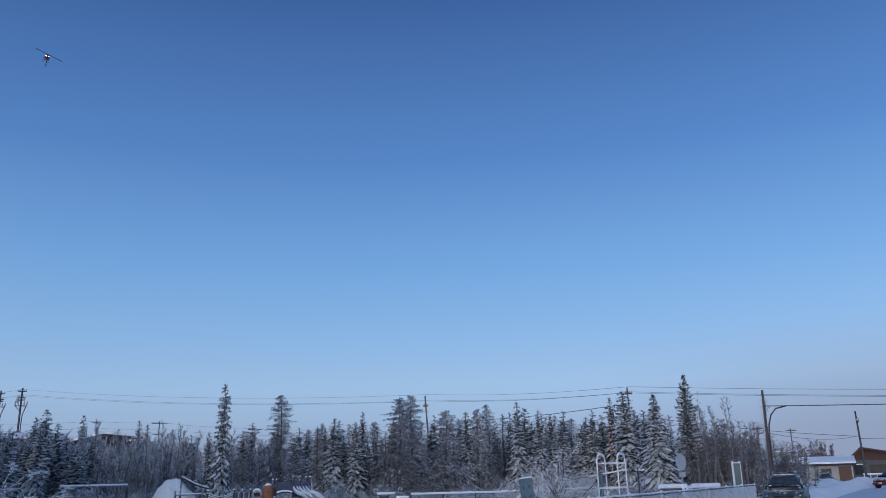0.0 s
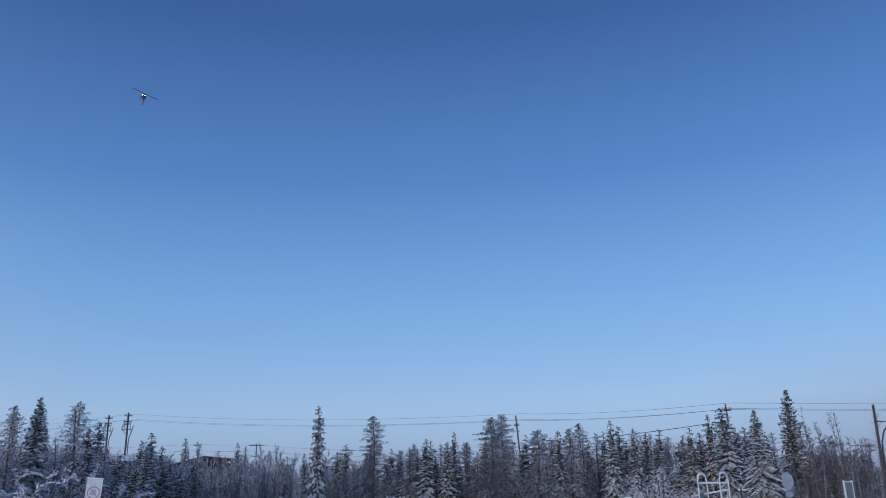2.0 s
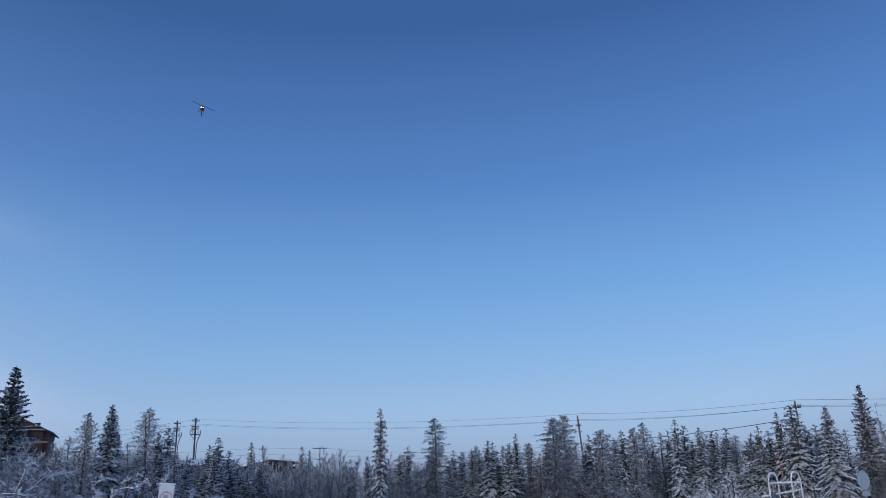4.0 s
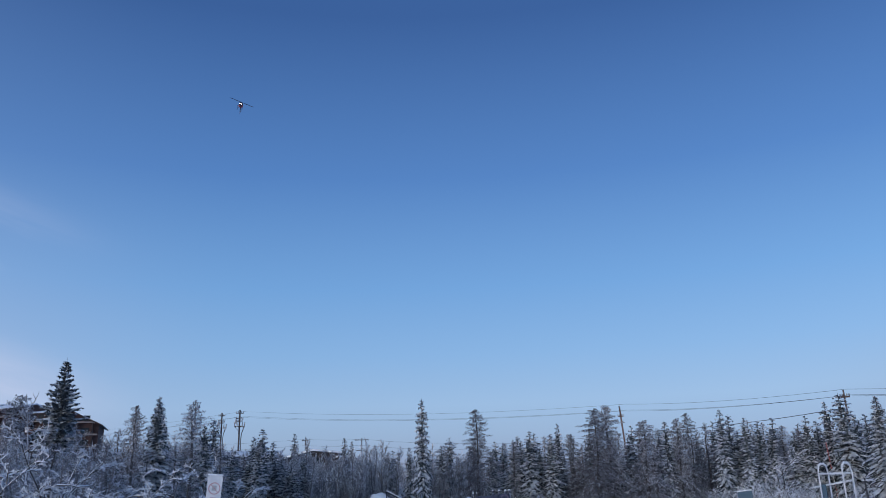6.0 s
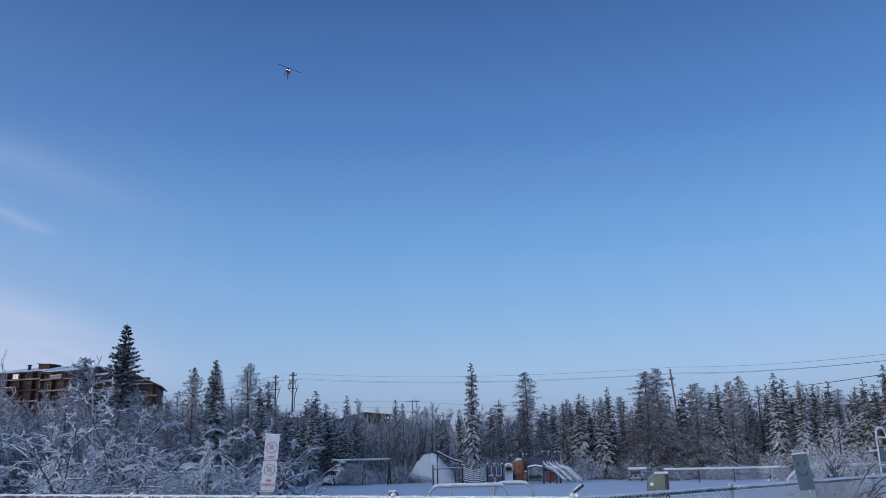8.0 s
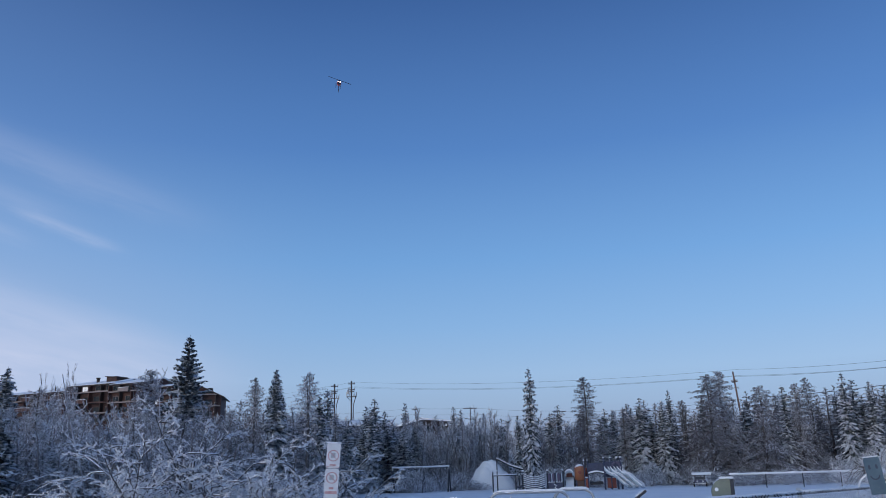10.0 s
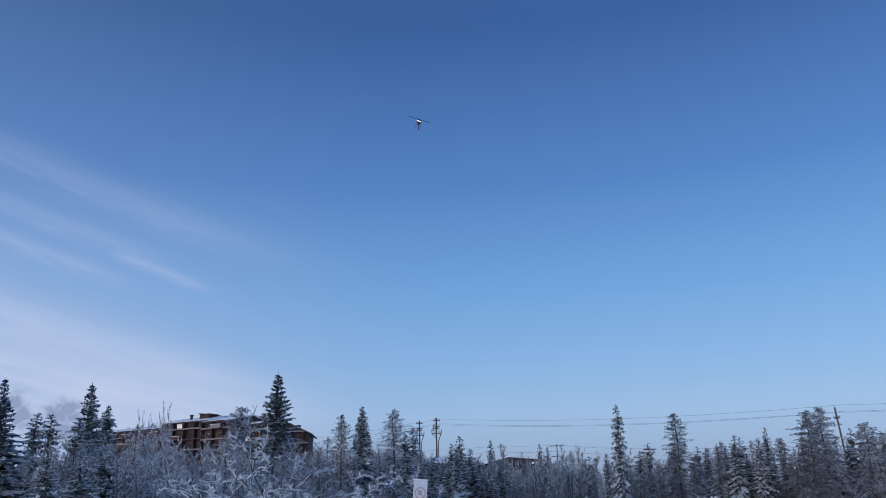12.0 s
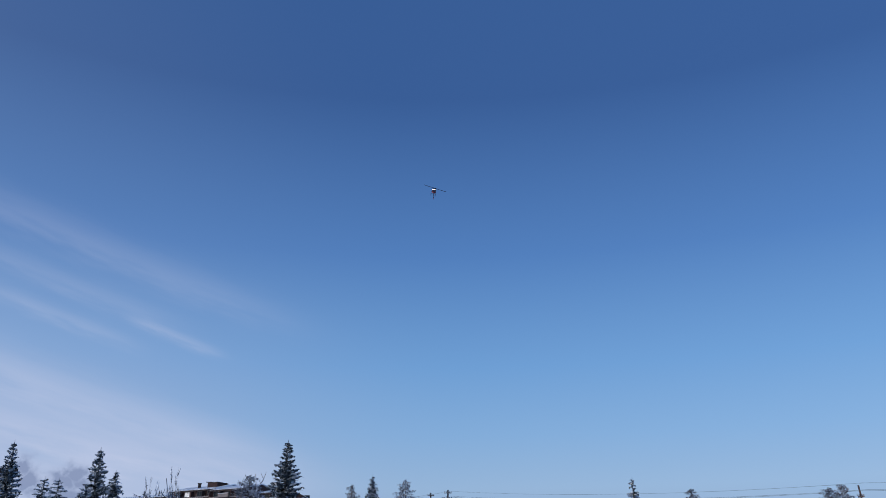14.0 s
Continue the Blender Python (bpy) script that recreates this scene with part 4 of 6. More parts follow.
# the belt before the tall poles: close snowy spruces with a few larches
for k in range(24):
    a, d = -31.5 + 8.5 * (k + fill.random()) / 24, fill.uniform(66, 76)
    src, u = (fill.choice(larches), 8.0) if k % 5 == 2 else (fill.choice(back_spruces + spruces + wide_spruces), 8.2)
    w = fill.uniform(0.8, 1.05) if src not in wide_spruces else fill.uniform(0.6, 0.75)
    copy_thing(src, scaled(d * math.sin(radians(a)), d * math.cos(radians(a)), 0, fill.uniform(0, 360), w, w, (1.6 + d * math.tan(radians(fill.uniform(2.9, 4.5) if a < -25.2 else fill.uniform(2.2, 3.4)))) / u))
# birches that hide the low building
for k in range(16):
    a, d = -27.6 + 8.6 * (k + fill.random()) / 16, fill.uniform(92, 104)
    copy_thing(fill.choice(young), scaled(d * math.sin(radians(a)), d * math.cos(radians(a)), 0, fill.uniform(0, 360), 1.3, 1.3, (1.6 + d * math.tan(radians((3.3 if not -23.0 < a < -20.8 else 2.8) + fill.uniform(-0.4, 0.25)))) / 5))
# the near frosted willows
WILLOW_ROWS = [(-11.8, 13.4, 2.0, 2.8), (-13.4, 14.6, 2.5, 3.0), (-10.2, 13.8, 1.7, 2.4), (-14.9, 13.2, 1.9, 3.0), (-12.8, 16.2, 3.0, 3.2), (-15.6, 16.2, 2.4, 3.2),
               (-10.6, 15.6, 2.1, 2.4), (-17.2, 14.4, 1.8, 2.8), (-14.6, 18.4, 3.1, 3.4), (-11.4, 17.4, 2.5, 2.8), (-9.7, 15.0, 1.7, 2.2), (-12.4, 19.6, 2.9, 3.0),
               (-9.2, 14.4, 1.45, 1.8), (-17.0, 19.4, 2.9, 3.4), (-18.8, 17.4, 2.2, 3.2), (-10.4, 19.4, 2.3, 2.6), (-20.5, 15.6, 1.9, 3.0)]
for x, y, h, w in WILLOW_ROWS:
    copy_thing(fill.choice(willows), scaled(x, y, 0, fill.uniform(0, 360), w / 3, w / 3, h / 2.6))
# lone shrubs by the sign
for x, y, h, w in [(-6.1, 12.6, 1.05, 1.2), (-5.7, 13.0, 0.9, 1.0), (-5.2, 13.6, 0.9, 1.0)]:
    copy_thing(fill.choice(willows), scaled(x, y, 0, fill.uniform(0, 360), w / 3, w / 3, h / 2.6))
# the round shrub behind the street fence
for x, y, h, w in [(2.15, 15.9, 1.15, 0.75), (2.3, 15.6, 0.95, 0.7), (2.1, 16.2, 1.1, 0.7), (2.2, 15.7, 0.75, 0.8)]:
    copy_thing(round_willows[w > 0.82], scaled(x, y, 0, fill.uniform(0, 360), w, w, h))
# saplings above the shrubs
for a, d, e in ((-44.0, 24, 7.0), (-40.2, 25, 7.3)):
    copy_thing(saplings[d % 2], scaled(d * math.sin(radians(a)), d * math.cos(radians(a)), 0, d * 53 + a * 10, 1, 1, (1.6 + d * math.tan(radians(e))) / 5))


# ---- poles and lines ----
def utility_pole(x, y, height, arms, lean=(0, 0), radius=0.14, turn=0.0, mat=None, label="weathered wooden utility pole with crossarms", tip_red=False):
    top = thing("utility_pole", label, "utility pole", "poles of the power line", m=pose(x, y, 0, lean[0], lean[1], turn))
    part("shaft", tube([(0, 0, -0.2), (0, 0, height * 0.5), (0, 0, height)], [radius, radius * 0.85, radius * 0.7], 10), mat or POLE_WOOD, top, smooth=True)
    for z, half, tilt in arms:
        part("crossarm", box((-half, -0.2 - 0.06, -0.07), (half, -0.2 + 0.06, 0.07), 0.015, pose(0, 0, z, 0, tilt, 0)), mat or POLE_WOOD, top)
        for q in (-0.92, -0.45, 0.45, 0.92):
            part("insulator", tube([(q * half, -0.2, z + 0.06), (q * half, -0.2, z + 0.16), (q * half, -0.2, z + 0.28)], [0.035, 0.07, 0.04], 8), CERAMIC, top)
    return top


def cable(a, b, sag, radius=0.015, mat=None, label="thin overhead power cable"):
    a, b = Vector(a), Vector(b)
    pts = [a.lerp(b, q / 24) - Vector((0, 0, sag * 4 * (q / 24) * (1 - q / 24))) for q in range(25)]
    return tagged(part("power_cable", Shape().tube(pts, radius, 4, False), mat or WIRE), label, "cable", "overhead cables")


POLE_SHOULDERS = [(16.85, 0.62, 0), (15.9, 0.62, 4), (15.5, 0.5, -4), (14.6, 0.85, 0)]
for x, y, h in ((-66.7, 128.7, 17.4), (-76.5, 140.5, 18.5)):
    tall = utility_pole(x, y, h, [(z + h - 17.4, half, tilt) for z, half, tilt in POLE_SHOULDERS], turn=28, radius=0.19, mat=DARK_WOOD, label="dark wooden utility pole crowded with crossarms and switches")
    low_z = h - 2.8
    for q in (-0.8, -0.4, 0.45, 0.85):
        part("switch", tube([(q, -0.34, low_z - 0.15), (q, -0.36, low_z + 0.35), (q * 1.05, -0.36, low_z + 0.75)], [0.07, 0.09, 0.05], 8), CERAMIC, tall)
    part("transformer", tube([(-0.55, -0.2, h - 2.3), (-0.55, -0.2, h - 2.25), (-0.55, -0.2, h - 1.65), (-0.55, -0.2, h - 1.6)], [0.14, 0.2, 0.2, 0.14], 12), CERAMIC, tall)
    part("riser_pipe", tube([(0.75, -0.2, low_z - 0.1), (0.4, -0.2, low_z - 1.2), (0.32, -0.2, low_z - 2.0), (0.32, -0.2, 0.2)], 0.07, 8), DARK_WOOD, tall)
    part("brace", tube([(-0.75, -0.2, low_z - 0.05), (0, -0.16, low_z - 0.9)], 0.04, 6), DARK_STEEL, tall)
utility_pole(-70.2, 165.7, 15.3, [(14.6, 0.7, 0)], turn=20, radius=0.12, mat=DARK_WOOD)
utility_pole(-58.9, 170.0, 14.9, [(14.5, 1.5, 0), (12.2, 1.2, 8)], turn=15, radius=0.13, mat=DARK_WOOD)
utility_pole(-40.3, 175.4, 13.5, [(13.1, 1.4, 0), (10.8, 1.2, -8)], turn=10, radius=0.13, mat=DARK_WOOD)
utility_pole(-1.6, 108.0, 12.5, [(11.2, 0.35, 0)], lean=(0, -3.5), turn=0, label="slim brown wooden utility pole leaning slightly")
utility_pole(17.9, 78.0, 9.8, [(9.2, 0.4, 0)], lean=(0, -1), radius=0.10, label="reddish brown wooden utility pole behind a spruce")
utility_pole(20.05, 51.2, 6.6, [], radius=0.10, mat=DARK_WOOD, lean=(0, 1.0), label="thick dark wooden pole with a cable riser")
utility_pole(40.5, 80.3, 7.2, [(6.2, 0.1, 0)], radius=0.11, mat=DARK_WOOD, lean=(0, -1), label="dark wooden street pole beside a snow bank")
utility_pole(54, 142, 9.5, [(9.0, 1.0, 0), (8.2, 0.8, 0)], radius=0.12)
utility_pole(60.5, 144, 9.0, [(8.6, 0.9, 0)], radius=0.12)
for dz, off in ((0.1, 0.0), (-0.75, 0.4), (-0.85, -0.4)):
    cable((-66.7 + off, 128.7, 17.1 + dz), (-1.6 + off, 107.8, 12.6 + dz * 0.9), 0.9)
    cable((-1.6 + off, 107.8, 12.6 + dz * 0.9), (17.9 + off, 77.8, 9.8 + dz * 0.6), 0.35)
    cable((17.9 + off, 77.8, 9.8 + dz * 0.6), (49.1 + off, 45.2, 5.5 + dz * 0.5), 0.25)
    cable((-150, 160, 19 + dz), (-76.5 + off, 140.3, 18.1 + dz), 1.2)
    cable((-76.5 + off, 140.3, 18.1 + dz), (-66.7 + off, 128.5, 17.1 + dz), 0.1)
for dz in (0.0, -1.3):
    cable((-130, 150, 15.4 + dz), (-70.2, 165.6, 14.9 + dz), 0.9, 0.02)
    cable((-70.2, 165.6, 14.9 + dz), (-58.9, 169.8, 14.7 + dz), 0.2, 0.02)
    cable((-58.9, 169.8, 14.7 + dz), (-40.3, 175.2, 13.3 + dz), 0.25, 0.02)
    cable((-40.3, 175.2, 13.3 + dz), (-1.6, 107.8, 9.0 + dz * 0.4), 0.6, 0.02)
cable((-1.6, 107.8, 9.2), (17.9, 77.8, 8.3), 0.45, 0.035, label="thick slack telephone cable")
cable((20.05, 51.2, 5.62), (57.5, 36.4, 4.4), 0.10, 0.035, label="thick slack telephone cable")
cable((17.9, 77.8, 7.2), (40.5, 80.3, 4.8), 0.3, 0.025)
cable((40.5, 80.3, 4.6), (90, 70, 5.0), 0.4, 0.03)
cable((20.05, 51.2, 4.0), (40.5, 80.3, 4.9), 0.4, 0.018)
riser = [Vector((20.2, 51.1, z)) for z in (0.1, 2.0, 3.8)] + [Vector((20.25, 51.0, 4.5)), Vector((20.4, 50.9, 5.05)), Vector((20.7, 50.8, 5.42)), Vector((21.3, 50.6, 5.56))]
tagged(part("cable_riser", Shape().tube(riser, 0.045, 6), WIRE, smooth=True), "black cable curving off a thick wooden pole", "cable")


# ---- buildings ----
def window(parent, m, w, h, glass=None, frame_mat=None):
    """A framed pane set proud of a wall; m puts its middle at the wall, y outwards."""
    win = part("window", Shape().box((-w / 2 - 0.08, -0.02, -h / 2 - 0.08), (w / 2 + 0.08, 0.05, h / 2 + 0.08), m), frame_mat or DARK_TRIM, parent)
    for q in (-1, 1):
        part("pane", Shape().box((-w / 2 if q < 0 else 0.03, 0.0, -h / 2), (-0.03 if q < 0 else w / 2, 0.06, h / 2), m), glass or GLASS, win)
    return win


def apartment_block():
    """The brown timber apartment house on the rise: staggered wings under low snow-covered roofs, with balconies."""
    top = thing("apartment_building", "brown wood-clad apartment house with balconies and snow-dusted stepped roofs", "building", m=pose(-150, 166, 9))
    # wings: from, to, setback, eaves, ridge, cladding
    wings = [(-52, -20, 3.0, 16.1, 17.6, TAN_SIDING), (-20, -4.2, 0.0, 16.8, 18.5, BROWN_SIDING), (-4.2, 6.6, -1.5, 16.2, 17.9, TAN_SIDING), (6.6, 13.5, 1.0, 15.0, 16.4, BROWN_SIDING)]
    rnd = random.Random(91)
    for x0, x1, y, eave, ridge, mat in wings:
        wall = part("wall", Shape().extrude([(y, -9), (y + 13, -9), (y + 13, eave), (y + 6.5, ridge - 0.03), (y, eave)], x0, x1, "x"), mat, top)
        part("roof", Shape().extrude([(y - 0.7, eave - 0.02), (y + 6.5, ridge), (y + 13.7, eave - 0.02), (y + 13.7, eave + 0.2), (y + 6.5, ridge + 0.22), (y - 0.7, eave + 0.2)], x0 - 0.3, x1 + 0.3, "x"), SNOW_CAP, top, "snow-covered roof")
        part("fascia", Shape().box((x0 - 0.3, y - 0.78, eave - 0.22), (x1 + 0.3, y - 0.703, eave + 0.12)), DARK_TRIM, top)
        n = max(2, round((x1 - x0) / 3.6))
        step = (x1 - x0) / n
        for i in range(n + 1):
            xq = x0 + i * step
            part("fin", Shape().box((xq - 0.10, y - 1.15, -2), (xq + 0.10, y - 0.003, eave - 0.25)), DARK_TRIM if i % 2 else TAN_SIDING, wall)
        for s in range(4):
            floor_z = eave - 1.85 - 2.75 * s
            part("band", Shape().box((x0, y - 1.22, floor_z - 0.16), (x1, y - 1.153, floor_z + 0.16)), BALCONY if s % 2 == 0 or mat is TAN_SIDING else BROWN_SIDING, wall, "pale horizontal trim board")
            part("floor_slab", Shape().box((x0, y - 1.15, floor_z - 0.16), (x1, y - 0.003, floor_z - 0.02)), DARK_TRIM, wall)
            for i in range(n):
                xc = x0 + (i + 0.5) * step
                # a few panes get the low sky's reflection as painted glow
                shining = (s == 0 and abs(xc + 13.6) < 1.8) or (s == 1 and abs(xc - 8.6) < 1.9)
                window(wall, pose(xc + rnd.uniform(-0.4, 0.4), y, floor_z + 1.0, 0, 0, 180), 1.7, 1.15, GLINT_AND_LAMP_GLASS if shining else GLASS, BALCONY if rnd.random() < 0.6 else DARK_TRIM)
                if (i + s) % 3 == 1 and mat is TAN_SIDING and i > 0 or rnd.random() < 0.15:
                    bal = part("balcony", Shape().box((xc - step / 2 + 0.12, y - 1.9, floor_z - 0.12), (xc + step / 2 - 0.12, y - 1.223, floor_z + 0.02)), DARK_TRIM, top)
                    part("rail_panel", Shape().box((xc - step / 2 + 0.12, y - 1.96, floor_z - 0.1), (xc + step / 2 - 0.12, y - 1.903, floor_z + 0.85)), BALCONY if x0 == -4.2 else TAN_SIDING, bal)
                    part("rail_snow", Shape().box((xc - step / 2 + 0.1, y - 1.98, floor_z + 0.853), (xc + step / 2 - 0.1, y - 1.88, floor_z + 0.95)), SNOW_CAP, bal)
    tower = part("stair_tower", Shape().box((-10.4, 3.0, 14.0), (-7.0, 7.0, 19.2)), BROWN_SIDING, top)
    part("tower_roof", Shape().extrude([(-10.7, 19.203), (-6.7, 18.9), (-6.7, 19.05), (-10.7, 19.4)], 2.7, 7.3, "y"), DARK_TRIM, tower)
    chimney = part("chimney", tube([(-13.6, 3.4, 16.5), (-13.6, 3.4, 19.0)], 0.4, 8), DARK_TRIM, top)
    part("cap", tube([(-13.6, 3.4, 19.003), (-13.6, 3.4, 19.2)], 0.55, 8), DARK_TRIM, chimney)
    for x, y in ((-30, 5), (-24, 4), (1.5, 3), (4.5, 2.5), (12, 5)):
        part("vent", tube([(x, y, 16.6), (x, y, 18.0)], 0.16, 6), DARK_TRIM, top)
    # the gabled end wing
    g = part("gable_wing", Shape().extrude([(18.3, -9), (29.5, -9), (29.5, 11.4), (23.3, 14.3), (18.3, 13.2)], -2.0, 10, "y"), BROWN_SIDING, top)
    part("gable_roof", Shape().extrude([(23.3, 14.303), (30.4, 10.98), (30.4, 11.25), (23.3, 14.6), (17.8, 13.35), (17.8, 13.09)], -3.0, 10.4, "y"), DARK_TRIM, g)
    part("gable_snow", Shape().extrude([(23.3, 14.603), (30.4, 11.253), (30.4, 11.35), (23.3, 14.72), (17.8, 13.45), (17.8, 13.353)], -2.8, 10.4, "y"), SNOW_CAP, g)
    for s in range(3):
        z = 11.9 - s * 2.75
        part("band", Shape().box((18.4, -2.9, z - 0.15), (29.0 + 0.4 * (s > 0), -2.82, z + 0.15)), BALCONY, g, "pale horizontal trim board")
        part("floor_slab", Shape().box((18.4, -2.82, z - 0.12), (29.0 + 0.4 * (s > 0), -2.003, z)), DARK_TRIM, g)
        for x in (20.2, 23.4, 26.6):
            window(g, pose(x, -2.0, z + 0.95 - 2.75 * (s == 0) * 0, 0, 0, 180), 1.6, 1.1)
    g.matrix_basis = Matrix.Translation((21.9, -2, 0.3)) @ pose(0, 0, 0, 0, 0, 30) @ Matrix.Translation((-23, 2, 0))
    for x in (18.5, 21.8, 25.0, 28.2):
        part("fin", Shape().box((x - 0.1, -2.82, -2), (x + 0.1, -2.003, 11.7)), DARK_TRIM, g)


apartment_block()


def flat_building(x, y, turn, w, d, h, mat, label, snow=1.0):
    top = thing("building", label, "building", m=pose(x, y, 0, 0, 0, turn))
    part("wall", box((-w / 2, 0, -0.5), (w / 2, d, h)), mat, top)
    part("roof", Shape().extrude([(-0.6, h + 0.003), (d + 0.5, h + 0.003), (d + 0.5, h + 0.3 * snow), (d * 0.4, h + 1.25 * snow), (-0.6, h + 0.3 * snow)], -w / 2 - 0.5, w / 2 + 0.5, "x"), SNOW_CAP, top, "snow-covered roof")
    part("fascia", box((-w / 2 - 0.5, -0.68, h - 0.3), (w / 2 + 0.5, -0.6, h + 0.1)), DARK_TRIM, top)
    for i in range(int(w / 3.5)):
        for s in range(max(1, int(h / 3))):
            window(top, pose(-w / 2 + 1.8 + i * 3.5, 0, h - 1.5 - s * 2.9, 0, 0, 180), 1.4, 1.1)
    return top


flat_building(-66.0, 39.6, 57, 10, 14, 10.7, GREEN_CLAD, "tall green-grey building with a dark flat roof edge", 0.25)
flat_building(-50.0, 121.5, 22, 9.0, 12, 7.7, GREY_CLAD, "low grey building with a snow-covered roof behind birches")
hall = flat_building(-60.5, 121.0, 26, 9.0, 10, 8.9, GREY_CLAD, "low grey hall with a snow-covered roof and a flue", 1.0)
part("flue", tube([(1.2, 3.5, 9.9), (1.2, 3.5, 11.2)], 0.22, 8), DARK_TRIM, hall)
part("flue_cap", tube([(1.2, 3.5, 11.203), (1.2, 3.5, 11.32)], 0.34, 8), DARK_TRIM, hall)
dark_gable = thing("gable_house", "low house with snowy roof, dark gable and small bright lamp", "house", m=pose(-46.2, 118.5, 0.4, 0, 0, 20))
part("wall", Shape().extrude([(-7.0, -1.5), (1.5, -1.5), (1.5, 8.45), (-2.6, 8.85), (-7.0, 7.7)], 0, 6, "y"), DARK_TRIM, dark_gable)
part("roof", Shape().extrude([(-7.8, 7.53), (-2.6, 8.87), (2.3, 8.4), (2.3, 8.55), (-2.6, 9.15), (-7.8, 7.8)], -0.6, 6.4, "y"), SNOW_CAP, dark_gable, "snow-covered roof")
part("lamp", box((0.9, -0.16, 7.8), (1.2, -0.02, 8.05), 0.03), GLINT_AND_LAMP_GLASS, dark_gable)
window(dark_gable, pose(-1.6, 0, 7.4, 0, 0, 180), 1.4, 0.9)


def bungalow():
    top = thing("bungalow", "low beige bungalow with brown door and snowy roof", "house", "houses along the street", m=pose(51.4, 117.5, 0, 0, 0, -24))
    part("wall", box((-5.4, 0, -0.3), (5.4, 7, 2.6)), BEIGE, top)
    part("roof", Shape().extrude([(-0.8, 2.603), (7.8, 2.603), (7.8, 2.85), (3.5, 3.7), (-0.8, 2.85)], -5.9, 5.9, "x"), SNOW_CAP, top, "thick snow on a low roof")
    part("fascia", box((-5.9, -0.86, 2.35), (5.9, -0.8, 2.62)), DARK_TRIM, top)
    door = part("door", box((3.6, -0.08, -0.1), (5.2, -0.003, 2.2), 0.02), DOOR_BROWN, top, "wide brown painted door")
    for i in range(4):
        part("panel", box((3.7, -0.11, 0.05 + i * 0.52), (5.1, -0.083, 0.5 + i * 0.52), 0.01), DOOR_BROWN, door)
    for x in (-3.9, -1.4, 2.0):
        window(top, pose(x, 0, 1.5, 0, 0, 180), 1.3, 0.9, frame_mat=BALCONY)
    part("chimney", box((-2.3, 3, 3.4), (-1.7, 3.6, 4.6), 0.03), GREY_CLAD, top)
    part("trim", box((0.55, -0.05, -0.2), (0.8, -0.003, 2.4)), BALCONY, top)


bungalow()
porch = thing("porch_rail", "white porch railing before the bungalow door", "railing", m=pose(56.4, 110.0, 0, 0, 0, -24) @ Matrix.Diagonal((0.9, 0.9, 0.72, 1)))
for x in (-1.3, -0.45, 0.4, 1.25):
    part("post", box((x - 0.06, -0.06, -0.1), (x + 0.06, 0.06, 1.55), 0.015), WHITE_STEEL, porch)
for z in (0.75, 1.45):
    part("rail", box((-1.4, -0.075, z), (1.35, -0.063, z + 0.16), 0.004), WHITE_STEEL, porch)
part("rail_snow", box((-1.45, -0.12, 1.613), (1.4, 0.1, 1.72), 0.04), SNOW_CAP, porch)


def gabled_house():
    top = thing("gabled_house", "dark house with a rust-brown gable and steep roof", "house", "houses along the street", m=pose(65.6, 127.8, 0, 0, 0, -28) @ Matrix.Diagonal((1.35, 1.35, 1.3, 1)))
    part("wall", Shape().extrude([(-2.4, -0.3), (6, -0.3), (6, 2.2), (-0.9, 3.7), (-2.4, 2.5)], 0, 8, "y"), GREY_CLAD, top)
    part("roof", Shape().extrude([(-2.9, 2.2), (-1.0, 3.95), (6.4, 2.35), (6.4, 2.1), (-0.9, 3.703), (-2.8, 2.05)], -0.8, 8.4, "y"), RUST_ROOF, top)
    part("gable_board", Shape().extrude([(-2.2, 2.5), (5.4, 2.2), (-0.9, 3.65)], -0.06, -0.003, "y"), RUST_ROOF, top, "rust-brown boarded gable")
    window(top, pose(0.5, 0, 1.3, 0, 0, 180), 1.6, 1.0)
    window(top, pose(-1.5, 0, 1.3, 0, 0, 180), 0.8, 1.0)
    part("snow_edge", box((-2.6, -0.3, 1.9), (-1.0, -0.07, 2.0), 0.03), SNOW_CAP, top)


gabled_house()
tower = thing("tall_pale_building", "pale grey building wall above the snowy roof", "building", m=pose(56, 138, 0, 0, 0, -22))
part("wall", box((-1.8, 0, -0.5), (1.8, 3, 4.9)), BEIGE, tower)
part("roof", box((-1.95, -0.15, 4.903), (1.95, 3.1, 5.1), 0.03), SNOW_CAP, tower)


